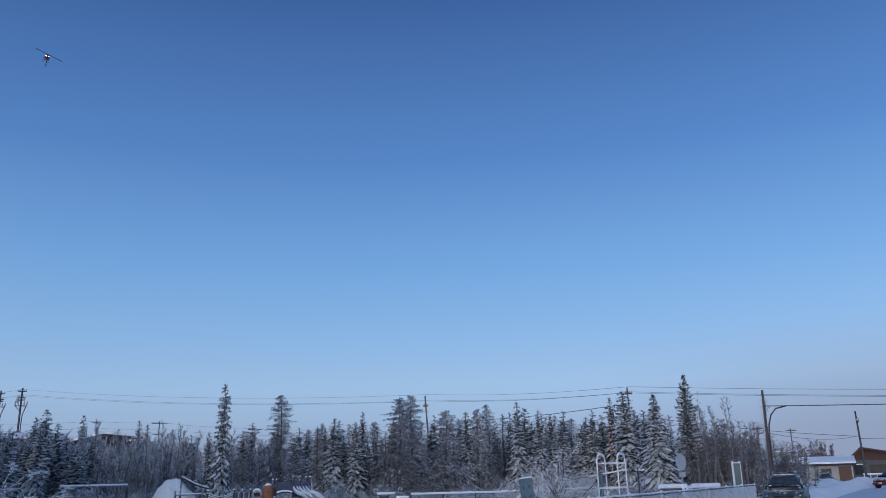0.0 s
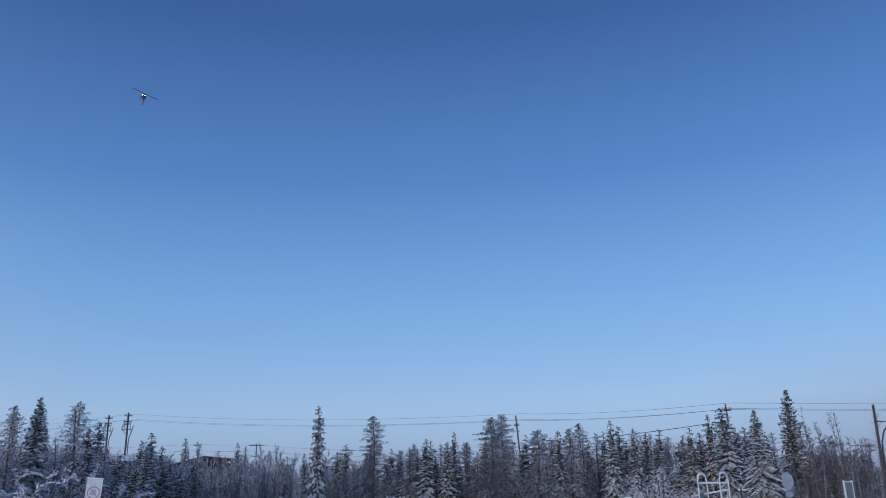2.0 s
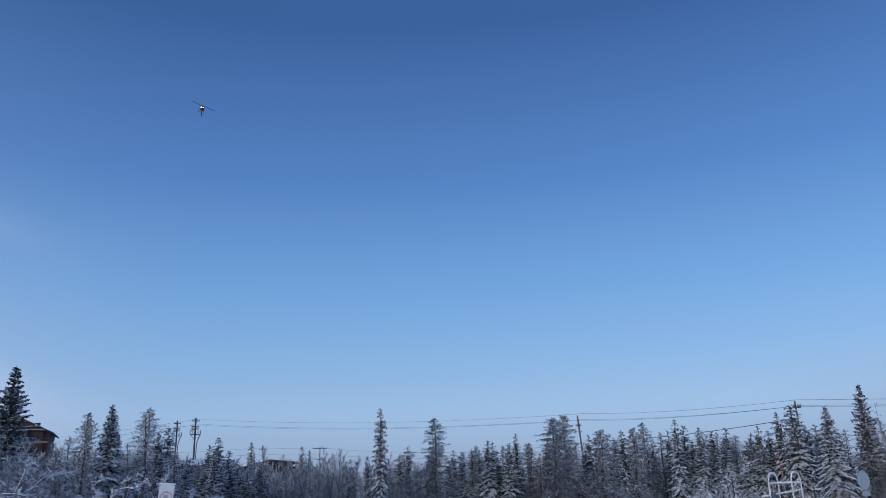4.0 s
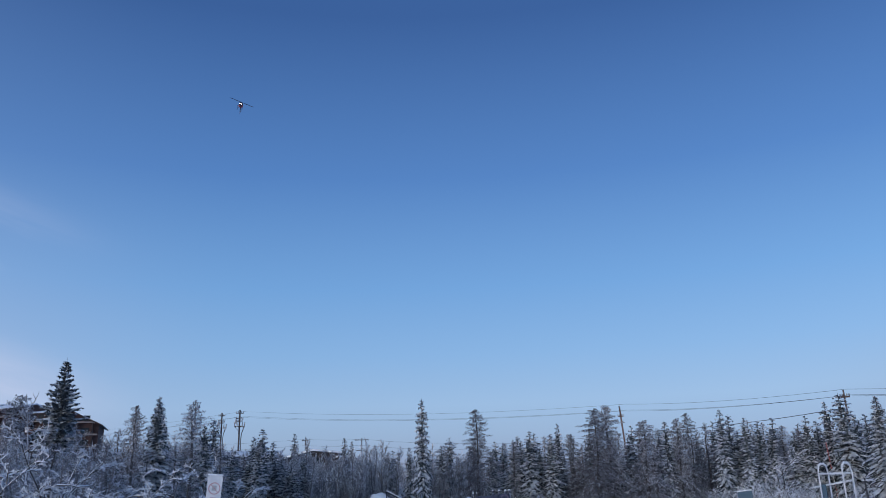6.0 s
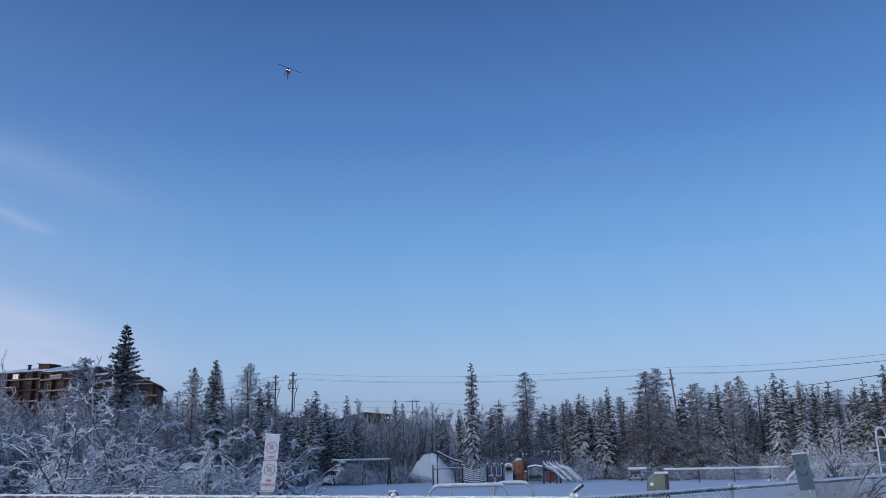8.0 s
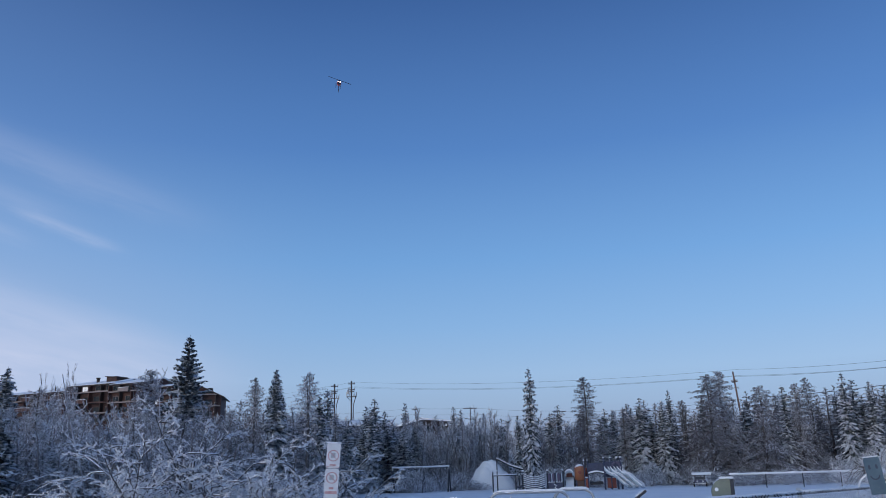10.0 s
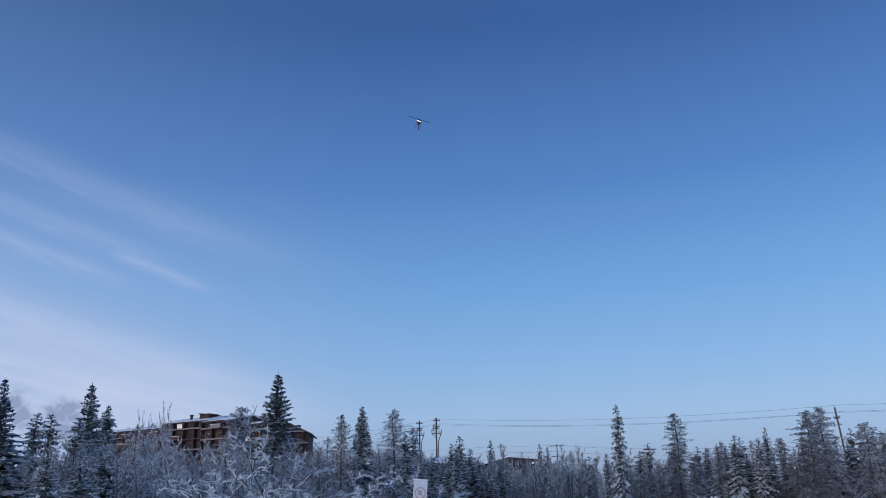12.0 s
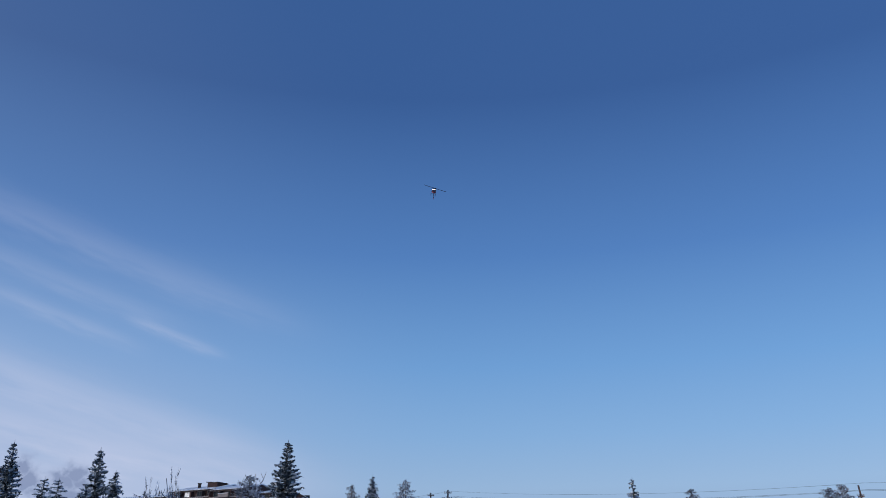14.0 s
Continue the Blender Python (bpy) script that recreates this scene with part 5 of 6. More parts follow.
# ---- vehicles ----
def car(x, y, turn, paint, label, size=1.0, snow=True, tall=1.62, name="parked_car"):
    """A hatchback that looks along -y: body of lofted sections, glass, lamps, mirrors, wheels and settled snow."""
    top = thing(name, label, "car", "parked cars", m=pose(x, y, 0.05, 0, 0, turn) @ Matrix.Diagonal((size, size, size, 1)))

    def loft(secs, mat, nm, parent, lab="", smooth=True):
        s = Shape()
        k = len(secs[0])
        for sec in secs:
            s.v.extend(sec)
        for a in range(len(secs) - 1):
            for j in range(k - 1):
                s.f.append((a * k + j, a * k + j + 1, (a + 1) * k + j + 1, (a + 1) * k + j))
        s.f.append(tuple(reversed(range(k))))
        s.f.append(tuple((len(secs) - 1) * k + j for j in range(k)))
        return part(nm, s, mat, parent, lab, smooth)

    def section(yy, half, lo, hi, r=0.12, n=4):
        pts = [(-half * 0.94, yy, lo)]
        pts.append((-half, yy, lo + 0.15))
        for j in range(n + 1):
            a = math.pi / 2 * j / n
            pts.append((-half + r - r * math.cos(a), yy, hi - r + r * math.sin(a)))
        for j in range(n + 1):
            a = math.pi / 2 * j / n
            pts.append((half - r + r * math.sin(a), yy, hi - r + r * math.cos(a)))
        pts.append((half, yy, lo + 0.15))
        pts.append((half * 0.94, yy, lo))
        return pts

    body = loft([section(-2.12, 0.66, 0.35, 0.66), section(-2.02, 0.78, 0.28, 0.76), section(-1.6, 0.87, 0.25, 0.86), section(-1.15, 0.90, 0.25, 0.96), section(0.0, 0.90, 0.25, 1.04),
                 section(1.4, 0.90, 0.25, 1.06), section(1.95, 0.87, 0.28, 1.05), section(2.10, 0.78, 0.35, 0.95)], paint, "body", top)
    cabin = loft([section(-1.22, 0.80, 0.92, 0.97, 0.03), section(-0.30, 0.62, 1.0, tall - 0.09, 0.26), section(0.1, 0.64, 1.0, tall, 0.28), section(1.2, 0.64, 1.0, tall - 0.02, 0.28), section(1.75, 0.62, 1.0, tall - 0.25, 0.2), section(1.98, 0.70, 1.0, 1.1, 0.03)], paint, "cabin", top)
    screen = Shape()
    screen.face((-0.72, -1.17, 1.00), (0.72, -1.17, 1.00), (0.47, -0.36, tall - 0.15), (-0.47, -0.36, tall - 0.15))
    screen.face((-0.72, -1.15, 0.98), (-0.47, -0.34, tall - 0.17), (0.47, -0.34, tall - 0.17), (0.72, -1.15, 0.98))
    screen.v = [(a, b - 0.035, c + 0.02) for a, b, c in screen.v]
    part("windscreen", screen, CAR_GLASS, cabin, "dark windscreen")
    for sgn in (-1, 1):
        sw = Shape()
        sw.extrude([(-0.68, 1.08), (1.5, 1.08), (1.3, tall - 0.2), (-0.28, tall - 0.2)], sgn * 0.665, sgn * 0.675, "x")
        part("side_window", sw, CAR_GLASS, cabin)
        part("mirror", box((sgn * 0.98 - 0.1, -0.75, 1.02), (sgn * 0.98 + 0.1, -0.62, 1.16), 0.04), paint, body)
        part("headlamp", box((sgn * 0.60 - 0.13, -2.08, 0.60), (sgn * 0.60 + 0.13, -1.92, 0.71), 0.04), LAMP_CLEAR, body, "clear headlamp")
        for yy in (-1.35, 1.35):
            wheel = part("wheel", tube([(sgn * 0.72, yy, 0.31), (sgn * 0.91, yy, 0.31)], 0.32, 20), TYRE, top, smooth=False)
            part("rim", tube([(sgn * 0.905, yy, 0.31), (sgn * 0.925, yy, 0.31)], 0.2, 14), GALV, wheel)
    part("grille", box((-0.42, -2.145, 0.52), (0.42, -2.08, 0.68), 0.02), TYRE, body)
    part("bumper", box((-0.76, -2.19, 0.34), (0.76, -2.02, 0.50), 0.05), paint, body)
    part("number_plate", box((-0.16, -2.215, 0.42), (0.16, -2.192, 0.53), 0.005), SIGN_WHITE, body)
    part("wiper", tube([(-0.35, -1.2, 1.03), (0.2, -1.05, 1.14)], 0.012, 5), TYRE, cabin)
    if snow:
        loft([section(-0.34, 0.40, tall - 0.08, tall - 0.03, 0.02), section(-0.1, 0.50, tall - 0.05, tall + 0.03, 0.06), section(1.1, 0.50, tall - 0.05, tall + 0.04, 0.06), section(1.6, 0.44, tall - 0.22, tall - 0.10, 0.05)], SNOW_CAP, "roof_snow", top, "snow lying on the roof")
        loft([section(-1.55, 0.55, 0.85, 0.895, 0.02), section(-1.35, 0.70, 0.89, 0.955, 0.03), section(-1.2, 0.70, 0.92, 1.00, 0.03), section(-1.1, 0.55, 0.97, 1.03, 0.02)], SNOW_CAP, "bonnet_snow", top, "thin snow on the bonnet")
    return top


car(14.8, 36.3, -26, CAR_GREY, "dark grey hatchback with snow-covered roof, parked on the street", 0.93)
car(39.3, 73.0, -62, CAR_RED, "dark red car parked by a snow bank", snow=False, name="parked_car")
car(38.5, 93.0, 20, CAR_SILVER, "pale car deep in snow before the bungalow", 1.0)
car(41.6, 91.5, -20, CAR_SILVER, "frost-covered pale car before the bungalow", 0.9)


# ---- fences ----
def chain_link(points, height, gap, label, pitch=0.07, mesh_to=0.0, group="chain-link fences"):
    """Posts, a frosted top rail and a woven wire mesh along straight runs."""
    top = thing("chain_link_fence", label, "fence", group)
    wire, knots = Shape(), Shape()
    for a, b in zip(points[:-1], points[1:]):
        a, b = Vector((*a, 0)), Vector((*b, 0))
        way, length = (b - a).normalized(), (b - a).length
        n = max(1, round(length / gap))
        for k in range(n + 1):
            p = a + way * length * k / n
            part("post", tube([(p.x, p.y, -0.1), (p.x, p.y, height + 0.03)], 0.028, 8), GALV, top, smooth=True)
            part("post_cap", tube([(p.x, p.y, height + 0.01), (p.x, p.y, height + 0.035), (p.x, p.y, height + 0.05)], [0.033, 0.03, 0.01], 8), SNOW_CAP, top)
        part("top_rail", tube([a + Vector((0, 0, height - 0.03)), b + Vector((0, 0, height - 0.03))], 0.021, 8), GALV, top, smooth=True)
        cap = [a + way * length * k / 60 + Vector((0, 0, height - 0.005 + 0.008 * noise.noise(Vector((k * 0.9, a.x, 1))))) for k in range(61)]
        part("rail_snow", Shape().tube(cap, [0.018 + 0.006 * noise.noise(Vector((k * 0.7, a.y, 5))) for k in range(61)], 6), SNOW_CAP, top, smooth=True)
        side = Vector((way.y, -way.x, 0)) * 0.03
        m = int(length / pitch)
        tall = height - 0.06 - mesh_to
        for k in range(m + 1):
            for sgn in (-1, 1):
                s0 = k * pitch
                s1 = s0 + sgn * tall
                z1 = height - 0.06 - tall
                if s1 < 0:
                    z1, s1 = height - 0.06 - s0, 0
                if s1 > length:
                    z1, s1 = height - 0.06 - (length - s0), length
                wire.tube([a + way * s0 + side + Vector((0, 0, height - 0.06)), a + way * s1 + side + Vector((0, 0, z1))], 0.0055, 3, False)
            # twisted wire ends over the rail
            e = a + way * (k * pitch) + side
            if random.random() < 0.8:
                lean = way * random.choice((-0.022, 0.022))
                knots.tube([e - lean + Vector((0, 0, height - 0.045)), e + lean * 0.4 + Vector((0, 0, height - random.uniform(0.012, 0.025)))], 0.008, 4)
    tagged(part("wire_mesh", wire, FROSTED_WIRE, top, "frosted diamond wire mesh"), kind="stuff")
    tagged(part("wire_ends", knots, DARK_STEEL, top, "dark twisted wire ends"), kind="stuff")
    return top


chain_link([(-16.0, 13.2), (-5.9, 10.3), (-1.35, 9.0)], 1.2, 2.6, "chain-link fence with a snowy top rail round the playing field")
chain_link([(-1.3, 9.0), (0.35, 11.8), (11.6, 31.2)], 1.2, 2.6, "chain-link fence with a frosted top rail beside the street")


def rail_fence():
    """The low far fence: a snow-laden rail on thin posts, ended by a bent hoop."""
    top = thing("rail_fence", "low white rail fence with thin dark posts across the snowy field", "fence")
    line = [(-2.2, 55.5), (4.2, 56.0), (13.7, 65.4), (24.2, 65.2)]
    for a, b in zip(line[:-1], line[1:]):
        a, b = Vector((*a, 0)), Vector((*b, 0))
        n = round((b - a).length / 2.2)
        for k in range(n + 1):
            p = a.lerp(b, k / n)
            part("post", tube([(p.x, p.y, -0.1), (p.x, p.y, 0.8)], 0.03, 6), DARK_STEEL, top)
        part("rail", tube([a + Vector((0, 0, 0.8)), b + Vector((0, 0, 0.8))], 0.035, 8), WHITE_STEEL, top, smooth=True)
        part("rail_snow", tube([a.lerp(b, k / 20) + Vector((0, 0, 0.86 + 0.01 * math.sin(k * 1.7))) for k in range(21)], [0.036 + 0.008 * math.sin(k * 2.3) for k in range(21)], 6), SNOW_CAP, top, smooth=True)


rail_fence()


def hoop(name, points, radius, mat, label, category, group="", bars=()):
    top = thing(name, label, category, group)
    part("hoop", Shape().tube(points, radius, 8), mat, top, smooth=True)
    snow = [Vector(p) + Vector((0, 0, radius * 1.1)) for p in points if p[2] > max(q[2] for q in points) - 0.05]
    if len(snow) > 1:
        part("hoop_snow", Shape().tube(snow, radius * 0.65, 6), SNOW_CAP, top, smooth=True)
    for a, b in bars:
        part("bar", tube([a, b], radius * 0.8, 8), mat, top, smooth=True)
    return top


def bent(a, b, height, r=0.22):
    """Points of an inverted U from foot a to foot b with rounded shoulders."""
    a, b = Vector((*a, 0)), Vector((*b, 0))
    way = (b - a).normalized()
    pts = [a + Vector((0, 0, -0.1)), a + Vector((0, 0, height - r))]
    for k in range(1, 6):
        t = math.pi / 2 * k / 5
        pts.append(a + way * (r - r * math.cos(t)) + Vector((0, 0, height - r + r * math.sin(t))))
    for k in range(0, 6):
        t = math.pi / 2 * k / 5
        pts.append(b - way * (r - r * math.sin(t)) + Vector((0, 0, height - r + r * math.cos(t))))
    pts.append(b + Vector((0, 0, -0.1)))
    return [tuple(p) for p in pts]


hoop("tube_barrier", bent((-5.28, 16.1), (-3.72, 16.5), 1.12), 0.032, GALV, "bent steel tube barrier with snow on its top bar", "barrier", "tube barriers", [((-4.85, 16.2, 0), (-4.85, 16.2, 1.05))])
hoop("tube_barrier", bent((-4.1, 16.75), (-3.32, 16.95), 1.14), 0.032, GALV, "short bent steel tube barrier with snow on top", "barrier", "tube barriers")
arch = [(1.15, 13.2, 0.0), (1.15, 13.2, 1.0), (1.17, 13.2, 1.16), (1.22, 13.2, 1.28), (1.30, 13.2, 1.35), (1.40, 13.2, 1.38), (1.56, 13.25, 1.39)]
hoop("bent_gate_pipe", arch, 0.015, WHITE_STEEL, "white bent pipe gate end by the fence", "gate")


# ---- signs ----
def ring(parent, m, r, w, mat, name="ring"):
    s = Shape()
    n = 28
    for k in range(n):
        a0, a1 = 6.2832 * k / n, 6.2832 * (k + 1) / n
        i = len(s.v)
        for rr, y in ((r - w, 0), (r, 0), (r, -0.004), (r - w, -0.004)):
            s.v.append((rr * math.cos(a0), y, rr * math.sin(a0)))
            s.v.append((rr * math.cos(a1), y, rr * math.sin(a1)))
        for q in range(4):
            b, c = i + 2 * q, i + 2 * ((q + 1) % 4)
            s.f.append((b, b + 1, c + 1, c))
    s.v = [tuple(m @ Vector(p)) for p in s.v]
    return part(name, s, mat, parent)


def rounded_plate(w, h, depth, r=0.03):
    pts = []
    for cx, cz, a0 in ((w / 2 - r, h / 2 - r, 0), (-w / 2 + r, h / 2 - r, 90), (-w / 2 + r, -h / 2 + r, 180), (w / 2 - r, -h / 2 + r, 270)):
        for k in range(5):
            a = radians(a0 + 22.5 * k)
            pts.append((cx + r * math.cos(a), cz + r * math.sin(a)))
    return Shape().extrude(pts, -depth / 2, depth / 2, "y")


def parking_sign():
    top = thing("prohibition_sign", "two frosted white prohibition signs with faded red rings", "sign", m=pose(-6.16, 10.95, 0, 0, 4.0, 36))
    part("post", box((-0.035, 0.012, -0.1), (0.035, 0.05, 2.02), 0.008), GALV, top)
    for z, h in ((1.86, 0.36), (1.45, 0.44)):
        plate = rounded_plate(0.205, h, 0.012)
        plate.v = [(a, b, c + z) for a, b, c in plate.v]
        p = part("plate", plate, SIGN_WHITE, top)
        zc = z + (0.0 if h < 0.4 else 0.09)
        ring(p, pose(0, -0.0075, zc), 0.084, 0.013, SIGN_RED)
        part("slash", Shape().box((-0.07, -0.011, -0.005), (0.07, -0.0085, 0.005), pose(0, -0.001, zc, 0, 45, 0)), SIGN_RED, p)
        part("pictogram", Shape().box((-0.035, -0.0095, -0.03), (0.03, -0.0075, 0.04), pose(0, 0, zc), 0.001), SIGN_BACK, p)
        part("border", Shape().box((-0.10, -0.0085, z - h / 2 + 0.012), (0.10, -0.0065, z - h / 2 + 0.02)), SIGN_RED, p)
        if h > 0.4:
            part("text_bar", box((-0.035, -0.0095, z - 0.075), (0.035, -0.0065, z - 0.045)), SIGN_RED, p)
            part("text_bar", box((-0.09, -0.0095, z - 0.14), (0.09, -0.0065, z - 0.10)), SIGN_RED, p)
        else:
            part("text_bar", box((-0.045, -0.0095, z - 0.145), (0.045, -0.0065, z - 0.125)), SIGN_RED, p)
    part("snow", box((-0.11, -0.02, 2.041), (0.11, 0.05, 2.06), 0.01), SNOW_CAP, top)


parking_sign()


def face_panel():
    top = thing("face_panel", "frosted grey-blue panel with a painted smile on a thin post", "sign", m=pose(1.41, 11.95, 0, 0, -5.5, -6))
    part("post", tube([(0.03, 0.03, -0.1), (0.03, 0.03, 1.5)], 0.022, 8), GALV, top, smooth=True)
    plate = rounded_plate(0.19, 0.46, 0.03, 0.02)
    plate.v = [(a, b, c + 1.37) for a, b, c in plate.v]
    p = part("plate", plate, PANEL_BLUE, top)
    for x in (-0.042, 0.042):
        part("eye", Shape().tube([(x, -0.015, 1.47), (x, -0.021, 1.47)], 0.014, 10), INK, p).matrix_basis = Matrix.Translation((0, 0, 1.48)) @ Matrix.Diagonal((1, 1, 2.2, 1)) @ Matrix.Translation((0, 0, -1.47))
    part("mouth", Shape().tube([(0.052 * math.cos(a), -0.018, 1.375 + 0.05 * math.sin(a)) for a in [math.pi + math.pi * k / 10 for k in range(11)]], 0.008, 6), INK, p)
    part("band", box((-0.094, -0.019, 1.17), (0.094, -0.0155, 1.225)), PANEL_BLUE, p)
    part("snow", box((-0.09, -0.016, 1.601), (0.09, 0.016, 1.616), 0.006), SNOW_CAP, top)


face_panel()


def stop_sign():
    top = thing("stop_sign", "back of an octagonal traffic sign with a small plate below", "traffic sign", m=pose(10.0, 34.9, 0, 0, -1.5, 36))
    part("post", box((-0.03, -0.03, -0.1), (0.03, 0.03, 2.45), 0.008), GALV, top)
    oct_ = [(0.36 * math.cos(radians(22.5 + 45 * k)), 2.12 + 0.36 * math.sin(radians(22.5 + 45 * k))) for k in range(8)]
    part("octagon", Shape().extrude(oct_, -0.04, -0.032, "y"), SIGN_BACK, top, "bare metal back of the octagon")
    part("name_plate", box((-0.22, -0.042, 1.52), (0.22, -0.034, 1.70), 0.002), SIGN_BACK, top)
    part("post_snow", tube([(0, 0.0, 0.75), (0, 0.0, 1.2), (0, 0, 1.25)], [0.06, 0.05, 0.02], 8), SNOW_CAP, top)


stop_sign()
board = thing("notice_board", "pale green notice board on two posts, seen from its back", "notice board", m=pose(14.9, 42.4, 0, 0, 0, 40))
for x in (-0.34, 0.34):
    part("post", box((x - 0.04, -0.04, -0.1), (x + 0.04, 0.04, 2.2), 0.01), WHITE_STEEL, board)
part("panel", box((-0.31, -0.025, 0.75), (0.31, 0.025, 2.1), 0.01), OLIVE, board)
part("snow", box((-0.33, -0.05, 2.103), (0.33, 0.05, 2.15), 0.02), SNOW_CAP, board)


# ---- things beyond the fence ----
def ladder_frame():
    top = thing("climbing_frame", "white tubular ladder frame with hooped tops, touched with snow", "play equipment", m=pose(5.42, 26.5, 0, 0, 0, -37))
    for x in (-0.35, 0.35):
        pts = [(x, -0.35, -0.1), (x, -0.35, 2.05), (x, -0.30, 2.2), (x, -0.18, 2.27), (x, 0.05, 2.27), (x, 0.18, 2.2), (x, 0.24, 2.05), (x, 0.26, -0.1)]
        part("rail", Shape().tube(pts, 0.023, 8), WHITE_STEEL, top, smooth=True)
        part("rail_snow", Shape().tube([(p[0], p[1], p[2] + 0.03) for p in pts[2:6]], 0.022, 6), SNOW_CAP, top, smooth=True)
    for z in (0.35, 0.65, 0.95, 1.25, 2.0):
        part("rung", tube([(-0.35, -0.35, z), (0.35, -0.35, z)], 0.024, 8), WHITE_STEEL, top, smooth=True)
    for z in (1.25, 2.0):
        part("rung", tube([(-0.35, 0.25, z), (0.35, 0.25, z)], 0.024, 8), WHITE_STEEL, top, smooth=True)
    part("brace", tube([(-0.8, 0.0, 1.62), (0.35, 0.25, 1.8)], 0.026, 8), WHITE_STEEL, top, smooth=True)
    part("side_panel", box((-0.40, -0.30, 0.2), (-0.22, -0.27, 1.7), 0.01), PANEL_BLUE, top)


ladder_frame()
t_post = thing("tether_post", "thin dark post with a short frosted crossbar", "post", m=pose(10.2, 43.8, 0))
part("shaft", tube([(0, 0, -0.1), (0, 0, 2.0)], 0.04, 8), DARK_STEEL, t_post)
part("crossbar", tube([(-0.15, 0, 1.9), (0.35, 0, 1.9)], 0.035, 8), WHITE_STEEL, t_post)
for x, y, lab in ((13.6, 50.0, "picnic table under thick snow"), (15.6, 51.0, "picnic table under thick snow"), (10.6, 38.8, "snow-covered bench table by the street fence"), (12.0, 38.4, "snow-covered bench table by the street fence")):
    tb = thing("picnic_table", lab, "table", "snowed-in tables", m=pose(x, y, 0, 0, 0, 20))
    tall, half = (0.72, 0.75) if y > 45 else (0.95, 0.5)
    part("tabletop", box((-half, -0.35, tall), (half, 0.35, tall + 0.06), 0.02), POLE_WOOD, tb)
    part("snow", box((-half - 0.05, -0.4, tall + 0.063), (half + 0.05, 0.4, tall + 0.26), 0.09), SNOW_CAP, tb, "thick rounded snow")
    for sgn in (-1, 1):
        part("leg", tube([(sgn * half * 0.7, -0.4, 0), (sgn * half * 0.7, 0.0, tall)], 0.045, 6), DARK_STEEL, tb)
        part("leg", tube([(sgn * half * 0.7, 0.4, 0), (sgn * half * 0.7, 0.0, tall)], 0.045, 6), DARK_STEEL, tb)
marker = thing("marker_pole", "thin red and white marker pole before the spruces", "pole", m=pose(13.9, 68.2, 0, 0, -3, 0))
for k in range(5):
    part("section", tube([(0, 0, k * 1.0 - 0.05), (0, 0, k * 1.0 + 0.95)], 0.032, 6), (WHITE_STEEL, RED_PAINT)[k % 2] if k < 3 else RED_PAINT, marker)


def play_panel():
    top = thing("spring_toy_panel", "olive rounded play panel with a round hole and snow on top", "play equipment", m=pose(-0.78, 16.5, 0, 0, 0, 10))
    out = [(0.10, 0.82)] + [(-0.02 - 0.22 * math.sin(radians(a)), 1.05 + 0.24 * math.cos(radians(a))) for a in range(0, 181, 15)][::-1] + [(0.10, 1.29)]
    p = part("panel", Shape().extrude(out, -0.05, 0.05, "y"), OLIVE, top)
    part("hole", tube([(-0.15, -0.054, 1.10), (-0.15, -0.048, 1.10)], 0.035, 14), SNOW_CAP, p, "hole with snow showing through")
    part("edge_post", box((0.103, -0.06, -0.1), (0.17, 0.06, 1.28), 0.01), DARK_STEEL, top)
    part("foot", box((-0.1, -0.05, -0.1), (0.1, 0.05, 0.82), 0.01), DARK_STEEL, top)
    part("snow", box((-0.08, -0.055, 1.285), (0.17, 0.055, 1.325), 0.018), SNOW_CAP, top)


play_panel()
lamp = thing("bollard", "small dark post with a tilted plate and a little snow", "bollard", m=pose(-2.05, 14.2, 0, 0, 0, 20))
part("shaft", box((-0.05, -0.04, -0.1), (0.03, 0.04, 1.05), 0.01), DARK_STEEL, lamp)
part("plate", Shape().box((-0.09, -0.06, -0.02), (0.12, 0.06, 0.02), pose(0.03, 0, 1.1, 0, -35, 0), 0.008), DARK_STEEL, lamp)
part("snow", Shape().box((-0.07, -0.05, 0.022), (0.10, 0.05, 0.04), pose(0.03, 0, 1.1, 0, -35, 0), 0.008), SNOW_CAP, lamp)
bol = thing("round_marker", "brown round-headed marker post with a snow cap", "bollard", m=pose(-4.95, 13.2, 0))
part("shaft", box((-0.05, -0.03, -0.1), (0.05, 0.03, 0.98), 0.01), POLE_WOOD, bol)
part("head", tube([(0, -0.03, 1.03), (0, 0.03, 1.03)], 0.10, 16), POLE_WOOD, bol)
part("mark", tube([(0, -0.036, 1.02), (0, -0.031, 1.02)], 0.055, 14), SIGN_RED, bol)
part("snow", box((-0.07, -0.04, 1.125), (0.07, 0.04, 1.16), 0.015), SNOW_CAP, bol)


# ---- playground ----
def swing_set():
    top = thing("swing_frame", "two-bay tubular swing frame with snow on its top bar", "play equipment", m=pose(-25.0, 61.2, 0, 0, 0, 22))
    h = 1.86
    part("top_bar", tube([(-2.8, 0, h), (1.75, 0, h)], 0.05, 8), GALV, top, smooth=True)
    part("bar_snow", tube([(-2.8 + 4.55 * k / 20, 0, h + 0.06 + 0.008 * math.sin(k * 2.1)) for k in range(21)], 0.06, 6), SNOW_CAP, top, smooth=True)
    for x in (-2.75, -0.3, 1.7):
        for sgn in (-1, 1):
            part("leg", Shape().tube([(x + 0.12 * sgn, sgn * 0.55, -0.1), (x + 0.03 * sgn, sgn * 0.2, h * 0.75), (x, 0, h)], 0.06, 8), DARK_STEEL, top, smooth=True)


swing_set()


